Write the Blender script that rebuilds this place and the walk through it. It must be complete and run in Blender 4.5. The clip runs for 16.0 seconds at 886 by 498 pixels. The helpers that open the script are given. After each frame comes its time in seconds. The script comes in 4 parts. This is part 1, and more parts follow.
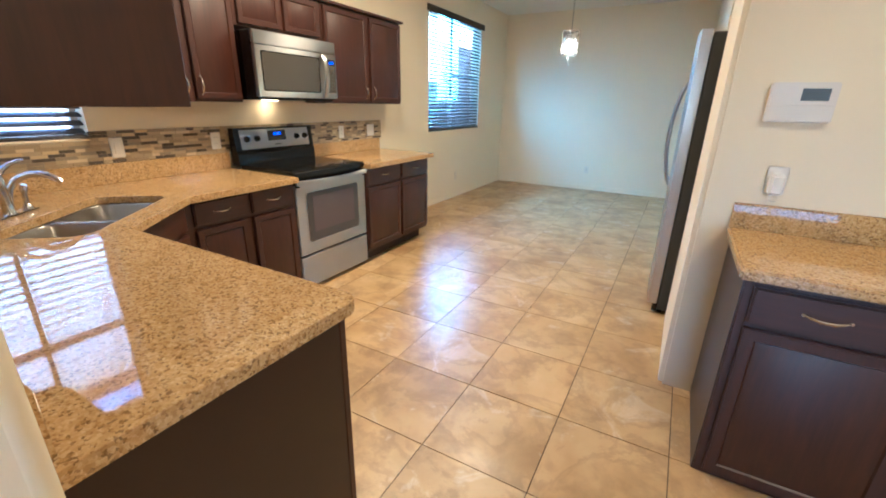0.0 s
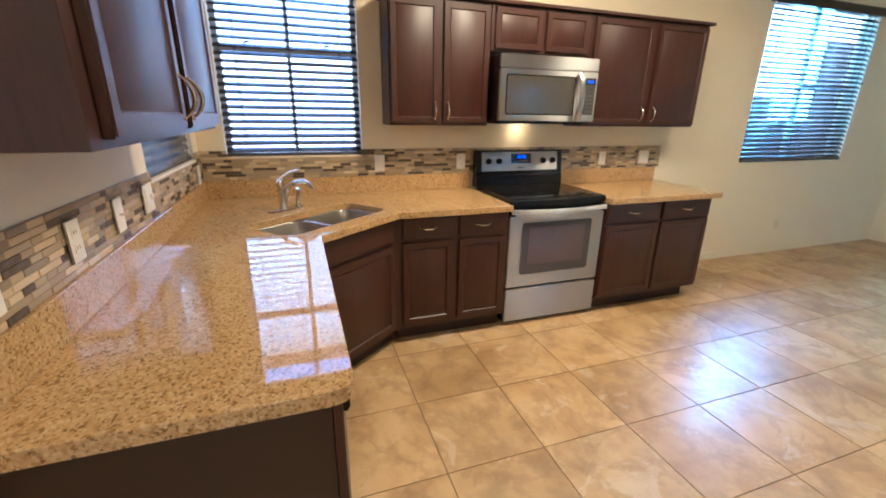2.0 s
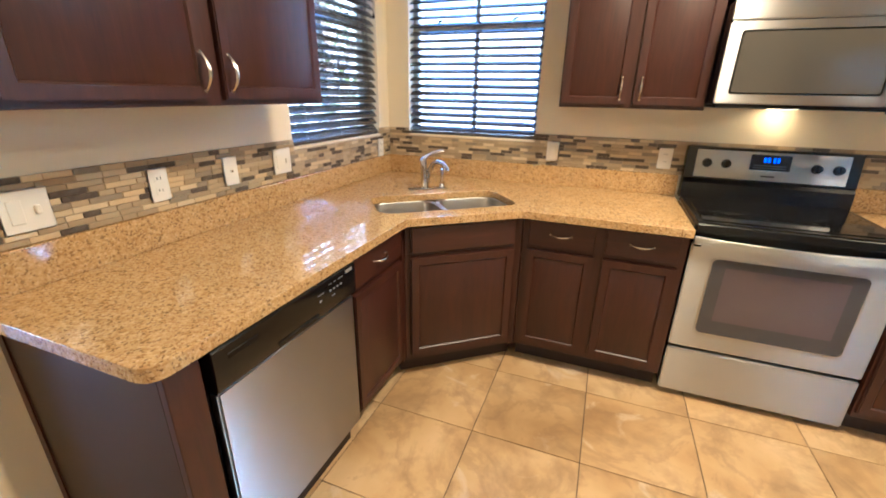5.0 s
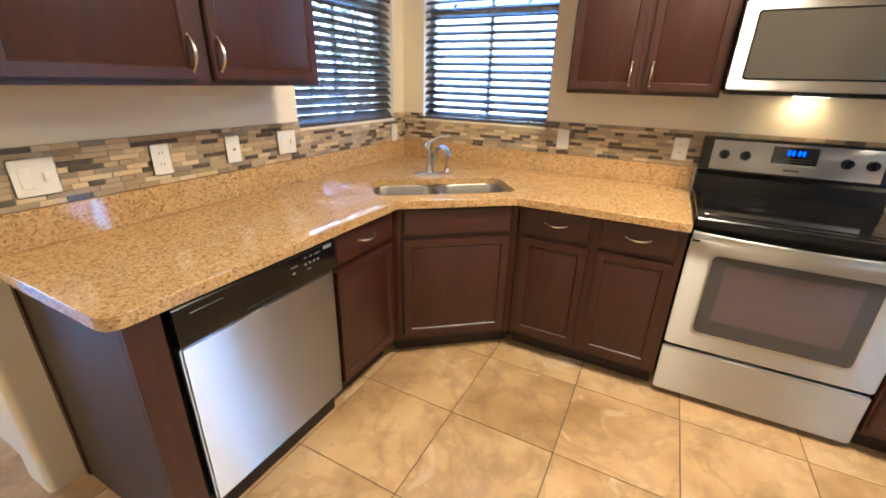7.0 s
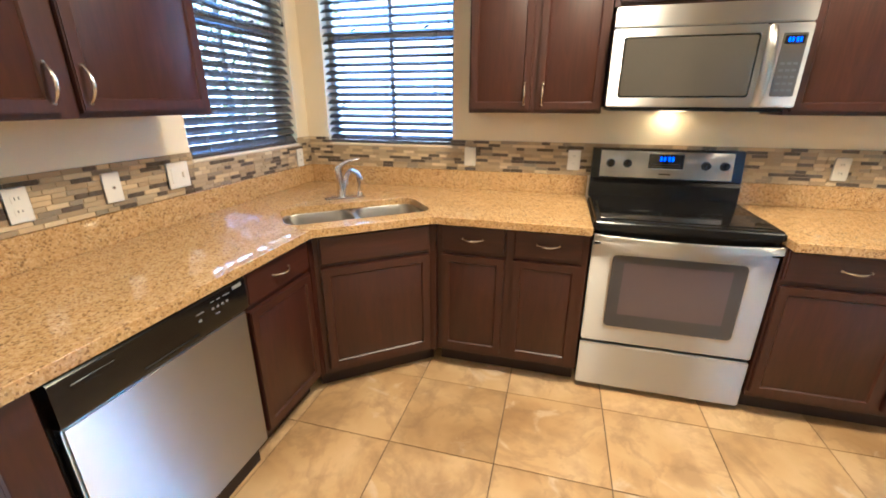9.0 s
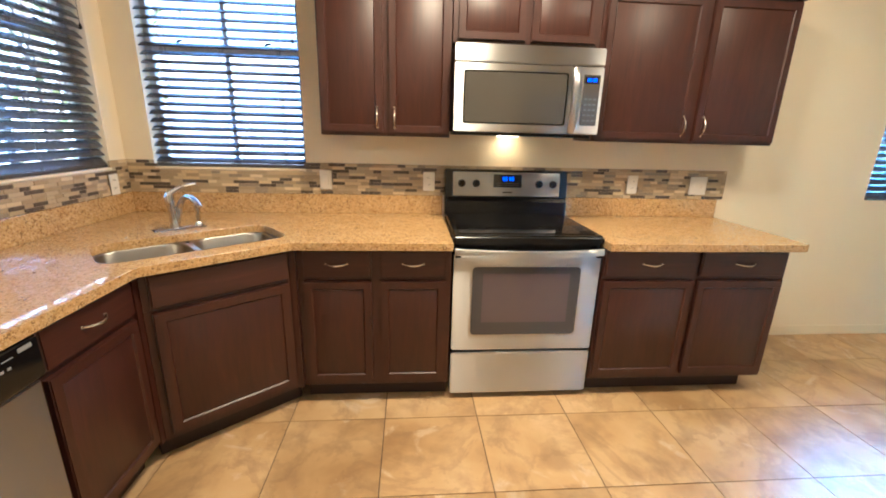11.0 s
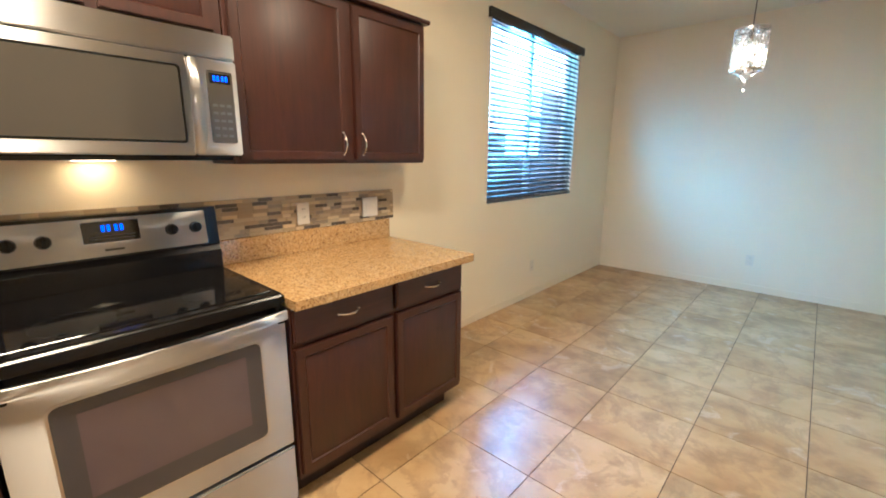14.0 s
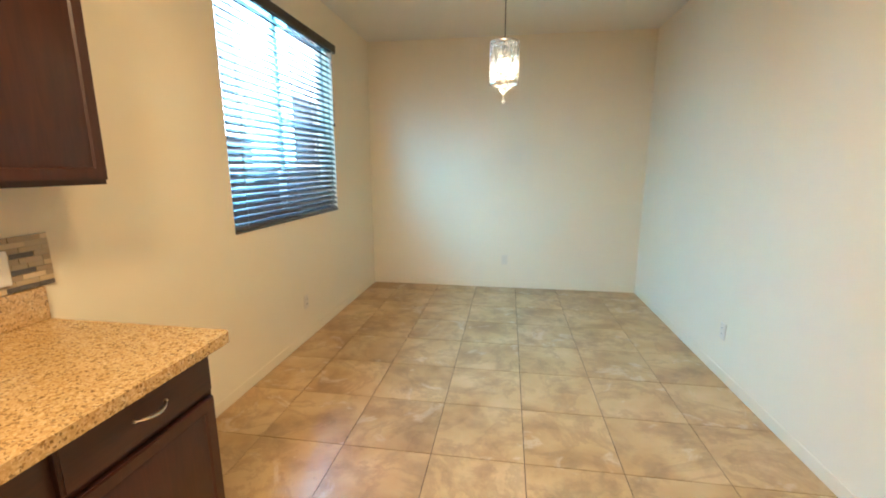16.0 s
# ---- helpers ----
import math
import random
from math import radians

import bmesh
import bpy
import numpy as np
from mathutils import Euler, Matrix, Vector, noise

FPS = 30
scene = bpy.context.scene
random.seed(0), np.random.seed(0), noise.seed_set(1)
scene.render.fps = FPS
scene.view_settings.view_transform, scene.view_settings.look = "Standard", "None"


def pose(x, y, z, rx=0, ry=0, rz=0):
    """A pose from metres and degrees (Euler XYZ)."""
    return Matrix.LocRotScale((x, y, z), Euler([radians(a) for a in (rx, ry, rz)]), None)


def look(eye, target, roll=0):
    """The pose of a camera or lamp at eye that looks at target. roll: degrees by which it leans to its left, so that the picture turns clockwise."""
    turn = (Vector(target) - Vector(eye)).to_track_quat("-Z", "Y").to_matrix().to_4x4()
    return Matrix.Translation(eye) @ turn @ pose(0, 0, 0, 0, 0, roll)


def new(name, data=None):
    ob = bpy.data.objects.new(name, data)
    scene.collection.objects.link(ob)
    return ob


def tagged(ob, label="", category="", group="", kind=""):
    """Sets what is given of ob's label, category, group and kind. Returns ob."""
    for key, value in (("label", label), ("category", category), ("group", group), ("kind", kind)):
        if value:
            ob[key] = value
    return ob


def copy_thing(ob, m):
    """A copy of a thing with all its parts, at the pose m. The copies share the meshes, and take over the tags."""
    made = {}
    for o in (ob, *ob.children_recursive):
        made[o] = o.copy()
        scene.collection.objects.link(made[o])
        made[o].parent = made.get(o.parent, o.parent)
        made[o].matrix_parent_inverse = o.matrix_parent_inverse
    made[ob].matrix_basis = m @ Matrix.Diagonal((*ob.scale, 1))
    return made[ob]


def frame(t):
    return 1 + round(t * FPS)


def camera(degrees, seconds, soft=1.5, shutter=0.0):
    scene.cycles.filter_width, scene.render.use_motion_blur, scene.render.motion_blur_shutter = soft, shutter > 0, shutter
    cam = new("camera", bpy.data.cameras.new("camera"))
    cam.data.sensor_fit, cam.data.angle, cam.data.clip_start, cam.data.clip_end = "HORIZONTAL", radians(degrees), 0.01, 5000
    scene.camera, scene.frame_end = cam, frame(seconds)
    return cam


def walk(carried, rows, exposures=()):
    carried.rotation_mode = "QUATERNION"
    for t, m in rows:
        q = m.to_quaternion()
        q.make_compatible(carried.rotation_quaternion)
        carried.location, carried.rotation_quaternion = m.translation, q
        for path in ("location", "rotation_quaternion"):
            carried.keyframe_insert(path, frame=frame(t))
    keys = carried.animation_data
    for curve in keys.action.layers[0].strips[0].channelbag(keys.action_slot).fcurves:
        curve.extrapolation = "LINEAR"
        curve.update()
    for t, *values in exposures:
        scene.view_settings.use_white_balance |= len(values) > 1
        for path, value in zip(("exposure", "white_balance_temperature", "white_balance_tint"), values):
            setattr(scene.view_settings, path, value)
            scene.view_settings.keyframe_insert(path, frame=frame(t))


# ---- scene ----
cam = camera(93.9, 16.0, soft=1.9)
PATH = [
    (0, (-0.361, 2.184, 1.379), (-1.271, 3.835, 0.713), 1.15),
    (0.5, (-0.356, 2.391, 1.404), (-1.591, 3.825, 0.761), 0.85),
    (1, (-0.375, 2.56, 1.398), (-1.897, 3.705, 0.787), 0.75),
    (1.5, (-0.33, 2.727, 1.413), (-2.029, 3.597, 0.819), 0.4),
    (2, (-0.29, 2.888, 1.425), (-2.086, 3.514, 0.809), 0.8),
    (2.5, (-0.253, 3.049, 1.436), (-2.113, 3.424, 0.804), 0.6),
    (3, (-0.343, 3.182, 1.404), (-2.234, 3.327, 0.77), 0.2),
    (3.5, (-0.437, 3.293, 1.402), (-2.33, 3.223, 0.761), 0.2),
    (4, (-0.498, 3.478, 1.415), (-2.361, 3.166, 0.756), 0.5),
    (6.3, (-0.693, 3.932, 1.411), (-2.339, 3.085, 0.653), 1.3),
    (6.5, (-0.688, 3.96, 1.415), (-2.329, 3.108, 0.652), 1.3),
    (7, (-0.687, 3.987, 1.4), (-2.334, 3.139, 0.646), 1.5),
    (7.5, (-0.693, 3.975, 1.419), (-2.358, 3.169, 0.658), 1.0),
    (8, (-0.69, 3.975, 1.422), (-2.394, 3.237, 0.68), 0.5),
    (8.5, (-0.692, 3.974, 1.419), (-2.453, 3.344, 0.71), 0.3),
    (9, (-0.696, 3.972, 1.415), (-2.514, 3.477, 0.743), 0.1),
    (11.3, (-0.718, 3.934, 1.385), (-2.632, 4.2, 0.869), 1.4),
    (11.5, (-0.73, 3.919, 1.39), (-2.638, 4.254, 0.894), 1.2),
    (12, (-0.768, 3.914, 1.399), (-2.645, 4.433, 0.944), 1.0),
    (12.5, (-0.853, 3.954, 1.392), (-2.665, 4.686, 0.966), 1.0),
    (13, (-0.977, 4.059, 1.393), (-2.678, 5.024, 0.978), 0.8),
    (13.5, (-1.097, 4.142, 1.378), (-2.627, 5.363, 0.968), 0.7),
    (14, (-1.249, 4.239, 1.395), (-2.556, 5.688, 0.959), 0.5),
    (14.5, (-1.417, 4.329, 1.396), (-2.451, 5.984, 0.96), 0.3),
    (15, (-1.53, 4.504, 1.389), (-2.284, 6.305, 0.958), 0.3),
    (15.5, (-1.594, 4.663, 1.404), (-2.097, 6.553, 0.987), 0.1),
    (16, (-1.678, 4.797, 1.415), (-1.98, 6.736, 1.027), -0.0),
]
walk(cam, [(t, look(eye, target, roll)) for t, eye, target, roll in PATH], exposures=[(0.0, 4.02, 4450, 5), (1.0, 3.90, 4250, 5), (2.0, 3.88, 4450, 5), (3.5, 4.26, 4500, 5), (8.0, 4.30, 4400, 4), (9.0, 4.32, 4400, 4), (12.0, 4.14, 4550, 6), (13.5, 4.08, 4600, 7), (14.5, 4.08, 4600, 8), (15.2, 4.20, 5100, 7), (16.0, 4.08, 5400, 6)])

# ---- world, sun and lamps ----
SUN_EL, SUN_AZ = radians(50), radians(12)
world = bpy.data.worlds.new("world")
scene.world = world
world.use_nodes = True
wn = world.node_tree.nodes
sky = wn.new("ShaderNodeTexSky")
sky.sky_type, sky.sun_disc = "NISHITA", False
sky.sun_elevation, sky.sun_rotation = SUN_EL, SUN_AZ
sky.dust_density, sky.ozone_density = 0.4, 2.0
world.node_tree.links.new(sky.outputs[0], wn["Background"].inputs[0])
wn["Background"].inputs[1].default_value = 0.15

sun_data = bpy.data.lights.new("sun", "SUN")
sun_data.energy, sun_data.angle, sun_data.color = 5.0, radians(0.5), (1.0, 0.95, 0.86)
sun = new("sun", sun_data)
sun_dir = Vector((math.sin(SUN_AZ) * math.cos(SUN_EL), math.cos(SUN_AZ) * math.cos(SUN_EL), math.sin(SUN_EL)))
sun.matrix_world = look(sun_dir * 30, (0, 0, 0))

WARM = (1.0, 0.65, 0.31)

# the sky's light in the dining window, in the upper part of its opening
data = bpy.data.lights.new("dining_window_light", "AREA")
data.shape, data.size, data.size_y, data.energy, data.color = "RECTANGLE", 0.60, 1.44, 8.0, (0.24, 0.68, 1.0)
new("dining_window_light", data).matrix_world = look((-3.452, 7.825, 2.13), (-3.452 + 1.0, 7.825, 2.13))

# ---- materials ----


def mat(name):
    m = bpy.data.materials.new(name)
    m.use_nodes = True
    return m, m.node_tree.nodes, m.node_tree.links, m.node_tree.nodes["Principled BSDF"]


def ramp(nodes, stops):
    r = nodes.new("ShaderNodeValToRGB")
    e = r.color_ramp.elements
    while len(e) < len(stops):
        e.new(0.5)
    for k, (p, c) in zip(e, stops):
        k.position, k.color = p, (*c, 1)
    return r


def coords(nodes, links, scale=(1, 1, 1), kind="Object"):
    tc, mp = nodes.new("ShaderNodeTexCoord"), nodes.new("ShaderNodeMapping")
    mp.inputs["Scale"].default_value = scale
    links.new(tc.outputs[kind], mp.inputs[0])
    return mp.outputs[0]


def tex_noise(nodes, links, vec, scale, detail=4, rough=0.55, distort=0.0):
    n = nodes.new("ShaderNodeTexNoise")
    n.inputs["Scale"].default_value, n.inputs["Detail"].default_value = scale, detail
    n.inputs["Roughness"].default_value, n.inputs["Distortion"].default_value = rough, distort
    links.new(vec, n.inputs["Vector"])
    return n.outputs["Fac"]


def bump(nodes, links, bsdf, height, strength, dist=0.002):
    b = nodes.new("ShaderNodeBump")
    b.inputs["Strength"].default_value, b.inputs["Distance"].default_value = strength, dist
    links.new(height, b.inputs["Height"])
    links.new(b.outputs[0], bsdf.inputs["Normal"])


def mix(nodes, links, fac, a, b, blend="MIX"):
    m = nodes.new("ShaderNodeMix")
    m.data_type, m.blend_type = "RGBA", blend
    for sock, v in ((m.inputs[0], fac), (m.inputs[6], a), (m.inputs[7], b)):
        if isinstance(v, (int, float)):
            sock.default_value = v
        elif isinstance(v, tuple):
            sock.default_value = (*v, 1)
        else:
            links.new(v, sock)
    return m.outputs[2]


def simple(name, color, rough=0.5, metal=0.0, grain=0.06, scale=40.0, bumpy=0.0, spec=0.5):
    """A plain surface with slight two-scale variation of tone and gloss."""
    m, n, l, b = mat(name)
    v = coords(n, l)
    f = tex_noise(n, l, v, scale, 3)
    g = tex_noise(n, l, v, scale * 0.12, 3)
    dark = tuple(c * (1 - grain * 2) for c in color)
    light = tuple(min(1, c * (1 + grain)) for c in color)
    l.new(mix(n, l, mix(n, l, 0.5, f, g), dark, light), b.inputs["Base Color"])
    b.inputs["Roughness"].default_value, b.inputs["Metallic"].default_value = rough, metal
    b.inputs["Specular IOR Level"].default_value = spec
    if bumpy:
        bump(n, l, b, f, bumpy, 0.001)
    return m


def wall_paint(name, color):
    m, n, l, b = mat(name)
    v = coords(n, l)
    big = tex_noise(n, l, v, 0.9, 4)
    fine = tex_noise(n, l, v, 130, 3, 0.6)
    mid = tex_noise(n, l, v, 38, 2)
    l.new(mix(n, l, big, tuple(c * 0.955 for c in color), color), b.inputs["Base Color"])
    b.inputs["Roughness"].default_value = 0.62
    bump(n, l, b, mix(n, l, 0.4, fine, mid), 0.22, 0.0016)
    return m


def cabinet_wood(name, vertical=True):
    m, n, l, b = mat(name)
    v = coords(n, l, (26, 26, 1.6) if vertical else (1.6, 26, 26))
    g = tex_noise(n, l, v, 3.2, 6, 0.62, 1.1)
    v2 = coords(n, l)
    big = tex_noise(n, l, v2, 3.0, 3)
    fig = tex_noise(n, l, coords(n, l, (7, 7, 1.1) if vertical else (1.1, 7, 7)), 2.4, 3, 0.5, 2.2)
    g = mix(n, l, 0.42, g, fig)
    r = ramp(n, [(0.25, (0.014, 0.0034, 0.0017)), (0.55, (0.044, 0.0105, 0.0040)), (0.85, (0.076, 0.0195, 0.0070))])
    l.new(g, r.inputs[0])
    l.new(mix(n, l, big, r.outputs[0], mix(n, l, 0.35, r.outputs[0], (0.050, 0.0142, 0.0060))), b.inputs["Base Color"])
    b.inputs["Roughness"].default_value = 0.48
    b.inputs["Specular IOR Level"].default_value = 0.35
    b.inputs["Coat Weight"].default_value, b.inputs["Coat Roughness"].default_value = 0.4, 0.36
    bump(n, l, b, g, 0.12, 0.001)
    return m


def granite():
    m, n, l, b = mat("granite")
    v = coords(n, l)
    warp = n.new("ShaderNodeTexNoise")
    warp.inputs["Scale"].default_value, warp.inputs["Detail"].default_value = 130, 3
    l.new(v, warp.inputs["Vector"])
    vm = n.new("ShaderNodeVectorMath")
    vm.operation = "MULTIPLY_ADD"
    vm.inputs[1].default_value = (0.010, 0.010, 0.010)
    l.new(warp.outputs["Color"], vm.inputs[0])
    l.new(v, vm.inputs[2])
    wv = vm.outputs[0]
    vo = n.new("ShaderNodeTexVoronoi")
    vo.inputs["Scale"].default_value = 185
    l.new(wv, vo.inputs["Vector"])
    sep = n.new("ShaderNodeSeparateColor")
    l.new(vo.outputs["Color"], sep.inputs[0])
    r = ramp(n, [(0.0, (0.040, 0.024, 0.013)), (0.09, (0.12, 0.068, 0.028)), (0.15, (0.33, 0.190, 0.066)), (0.36, (0.50, 0.315, 0.110)),
                 (0.72, (0.61, 0.410, 0.165)), (1.0, (0.72, 0.53, 0.28))])
    l.new(sep.outputs[0], r.inputs[0])
    vo2 = n.new("ShaderNodeTexVoronoi")
    vo2.inputs["Scale"].default_value = 80
    l.new(wv, vo2.inputs["Vector"])
    sep2 = n.new("ShaderNodeSeparateColor")
    l.new(vo2.outputs["Color"], sep2.inputs[0])
    r2 = ramp(n, [(0.0, (0.28, 0.15, 0.06)), (0.5, (0.52, 0.33, 0.145)), (1.0, (0.64, 0.46, 0.25))])
    l.new(sep2.outputs[1], r2.inputs[0])
    cloud = tex_noise(n, l, v, 7, 4)
    c = mix(n, l, 0.30, r.outputs[0], r2.outputs[0])
    c = mix(n, l, cloud, mix(n, l, 0.45, c, (0.36, 0.205, 0.062)), c)
    l.new(c, b.inputs["Base Color"])
    b.inputs["Roughness"].default_value = 0.03
    b.inputs["Specular IOR Level"].default_value = 0.6
    return m


def floor_tile():
    m, n, l, b = mat("floor_tile")
    oi = n.new("ShaderNodeObjectInfo")
    tc = n.new("ShaderNodeTexCoord")
    sc = n.new("ShaderNodeVectorMath")
    sc.operation = "MULTIPLY_ADD"
    sc.inputs[1].default_value = (1, 1, 1)
    comb = n.new("ShaderNodeCombineXYZ")
    mul = n.new("ShaderNodeMath")
    mul.operation = "MULTIPLY"
    mul.inputs[1].default_value = 57.0
    l.new(oi.outputs["Random"], mul.inputs[0])
    l.new(mul.outputs[0], comb.inputs[0])
    l.new(mul.outputs[0], comb.inputs[2])
    l.new(tc.outputs["Object"], sc.inputs[0])
    l.new(comb.outputs[0], sc.inputs[2])
    v = sc.outputs[0]
    cloud = tex_noise(n, l, v, 2.6, 5, 0.52, 0.35)
    vein = tex_noise(n, l, v, 2.3, 9, 0.66, 0.5)
    r = ramp(n, [(0.28, (0.34, 0.205, 0.080)), (0.42, (0.46, 0.300, 0.130)), (0.55, (0.53, 0.362, 0.172)), (0.75, (0.61, 0.440, 0.24))])
    l.new(cloud, r.inputs[0])
    r2 = ramp(n, [(0.43, (0, 0, 0)), (0.487, (1, 1, 1)), (0.497, (1, 1, 1)), (0.525, (0, 0, 0))])
    l.new(vein, r2.inputs[0])
    mulv = n.new("ShaderNodeMath")
    mulv.operation = "MULTIPLY"
    mulv.inputs[1].default_value = 0.30
    l.new(r2.outputs[0], mulv.inputs[0])
    blot = tex_noise(n, l, v, 5.5, 7, 0.62, 0.25)
    r4 = ramp(n, [(0.50, (0, 0, 0)), (0.66, (0.50, 0.50, 0.50))])
    l.new(blot, r4.inputs[0])
    c = mix(n, l, r4.outputs[0], r.outputs[0], (0.265, 0.165, 0.078))
    c = mix(n, l, mulv.outputs[0], c, (0.21, 0.125, 0.060))
    streak = tex_noise(n, l, v, 3.4, 7, 0.6, 1.0)
    r3 = ramp(n, [(0.60, (0, 0, 0)), (0.66, (0.38, 0.38, 0.38)), (0.70, (0.1, 0.1, 0.1))])
    l.new(streak, r3.inputs[0])
    c = mix(n, l, r3.outputs[0], c, (0.70, 0.60, 0.48))
    tone = mix(n, l, oi.outputs["Random"], (0.93, 0.93, 0.93), (1.06, 1.05, 1.03))
    l.new(mix(n, l, 1.0, c, tone, "MULTIPLY"), b.inputs["Base Color"])
    rr = n.new("ShaderNodeMapRange")
    rr.inputs[3].default_value, rr.inputs[4].default_value = 0.36, 0.50
    l.new(vein, rr.inputs[0])
    l.new(rr.outputs[0], b.inputs["Roughness"])
    b.inputs["Specular IOR Level"].default_value = 0.6
    b.inputs["Coat Weight"].default_value, b.inputs["Coat Roughness"].default_value = 0.25, 0.18
    bump(n, l, b, cloud, 0.04, 0.002)
    return m


def steel(name, along="x", color=(0.52, 0.515, 0.51), rough=0.38, aniso=1.0):
    m, n, l, b = mat(name)
    s = {"x": (1.5, 260, 260), "z": (260, 260, 1.5)}[along]
    g = tex_noise(n, l, coords(n, l, s), 1.6, 4, 0.6)
    big = tex_noise(n, l, coords(n, l), 5, 3)
    l.new(mix(n, l, big, tuple(c * 0.93 for c in color), color), b.inputs["Base Color"])
    rr = n.new("ShaderNodeMapRange")
    rr.inputs[3].default_value, rr.inputs[4].default_value = rough - 0.008, rough + 0.012
    l.new(g, rr.inputs[0])
    l.new(rr.outputs[0], b.inputs["Roughness"])
    b.inputs["Metallic"].default_value, b.inputs["Anisotropic"].default_value = 1.0, aniso
    b.inputs["Anisotropic Rotation"].default_value = 0.25 if along == "x" else 0.0
    return m


def glassy(name, color, rough=0.05, spec=0.6):
    m, n, l, b = mat(name)
    v = coords(n, l)
    f = tex_noise(n, l, v, 9, 4)
    rr = n.new("ShaderNodeMapRange")
    rr.inputs[3].default_value, rr.inputs[4].default_value = rough, rough + 0.06
    l.new(f, rr.inputs[0])
    l.new(rr.outputs[0], b.inputs["Roughness"])
    b.inputs["Base Color"].default_value = (*color, 1)
    b.inputs["Specular IOR Level"].default_value = spec
    return m


def mosaic():
    m, n, l, b = mat("mosaic")
    oi, geo = n.new("ShaderNodeObjectInfo"), n.new("ShaderNodeNewGeometry")
    add = n.new("ShaderNodeMath")
    add.operation = "ADD"
    l.new(oi.outputs["Random"], add.inputs[0])
    l.new(geo.outputs["Random Per Island"], add.inputs[1])
    fr = n.new("ShaderNodeMath")
    fr.operation = "FRACT"
    l.new(add.outputs[0], fr.inputs[0])
    r = ramp(n, [(0.0, (0.040, 0.028, 0.024)), (0.15, (0.060, 0.045, 0.038)), (0.19, (0.36, 0.265, 0.145)), (0.42, (0.44, 0.335, 0.19)),
                 (0.60, (0.26, 0.21, 0.14)), (0.70, (0.47, 0.36, 0.21)), (0.80, (0.62, 0.46, 0.25)), (0.93, (0.68, 0.53, 0.31))])
    r.color_ramp.interpolation = "CONSTANT"
    l.new(fr.outputs[0], r.inputs[0])
    f = tex_noise(n, l, coords(n, l), 60, 4)
    l.new(mix(n, l, mix(n, l, 0.7, f, (0, 0, 0)), r.outputs[0], (0.45, 0.38, 0.28)), b.inputs["Base Color"])
    b.inputs["Roughness"].default_value = 0.22
    bump(n, l, b, f, 0.1, 0.0008)
    return m


def lit(name, color, strength):
    m, n, l, b = mat(name)
    b.inputs["Base Color"].default_value = (*[c * 0.5 for c in color], 1)
    b.inputs["Emission Color"].default_value = (*color, 1)
    b.inputs["Emission Strength"].default_value = strength
    return m


def clear_glass(name, color=(1, 1, 1), rough=0.0):
    m, n, l, b = mat(name)
    b.inputs["Base Color"].default_value = (*color, 1)
    b.inputs["Transmission Weight"].default_value = 1.0
    b.inputs["Roughness"].default_value, b.inputs["IOR"].default_value = rough, 1.45
    return m


M_WALL = wall_paint("cream_wall_paint", (0.81, 0.71, 0.515))
M_CEIL = wall_paint("ceiling_paint", (0.78, 0.73, 0.63))
M_WOOD = cabinet_wood("cherry_stained_wood")
M_WOODH = cabinet_wood("cherry_stained_wood_across", False)
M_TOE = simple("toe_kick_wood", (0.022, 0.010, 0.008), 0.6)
M_GRANITE = granite()
M_TILE = floor_tile()
M_GROUT = simple("grout", (0.085, 0.060, 0.042), 0.85, bumpy=0.3)
M_MGROUT = simple("mosaic_grout", (0.40, 0.32, 0.21), 0.8, bumpy=0.3)
M_MOSAIC = mosaic()
M_STEEL = steel("brushed_steel")
M_STEELV = steel("brushed_steel_upright", "z", rough=0.28, aniso=0.65)
M_SINK = steel("sink_steel", "x", (0.36, 0.34, 0.31), 0.33, 0.2)
M_NICKEL = simple("satin_nickel", (0.66, 0.60, 0.52), 0.26, 1.0, 0.03)
M_CHROME = simple("faucet_nickel", (0.62, 0.60, 0.57), 0.20, 1.0, 0.03)
M_BLACKGLASS = glassy("black_glass", (0.006, 0.006, 0.007), 0.03)
M_OVENGLASS = glassy("oven_glass", (0.055, 0.055, 0.065), 0.08)
# the lavender base stands in for the room's reflection on the glass
M_OVENVIEW = glassy("oven_view_glass", (0.085, 0.066, 0.085), 0.04, 1.0)
M_MWGLASS = glassy("microwave_glass", (0.055, 0.05, 0.042), 0.08)
M_BLACK = simple("black_enamel", (0.006, 0.006, 0.007), 0.20, 0, 0.05, 40, 0.0, 0.35)
M_BLACKPL = simple("black_plastic", (0.005, 0.005, 0.006), 0.16, 0, 0.06, 40, 0.0, 0.3)
M_RING = simple("burner_print", (0.02, 0.02, 0.021), 0.12)
M_GREYPL = simple("grey_plastic", (0.06, 0.06, 0.06), 0.45)
M_WHITEPL = simple("white_plastic", (0.80, 0.76, 0.68), 0.38, 0, 0.02)
M_PLATE = simple("ivory_plastic", (0.72, 0.64, 0.50), 0.4, 0, 0.02)
M_PANEL = simple("off_white_plastic", (0.70, 0.65, 0.59), 0.45, 0, 0.02)
M_LCD = simple("lcd", (0.035, 0.037, 0.03), 0.4)
M_BLUE = lit("blue_digits", (0.02, 0.10, 1.0), 0.13)
M_MARK = simple("white_print", (0.24, 0.24, 0.24), 0.5)
M_SLAT = simple("dark_blind_slat", (0.060, 0.058, 0.060), 0.25, 0, 0.12, 30, 0.0, 0.8)
M_VALANCE = simple("dark_valance", (0.030, 0.026, 0.025), 0.35, 0, 0.12, 30)
M_CORD = simple("blind_cord", (0.05, 0.042, 0.038), 0.8)
M_WFRAME = simple("vinyl_window_frame", (0.62, 0.62, 0.60), 0.4)
M_PANE = clear_glass("window_pane")
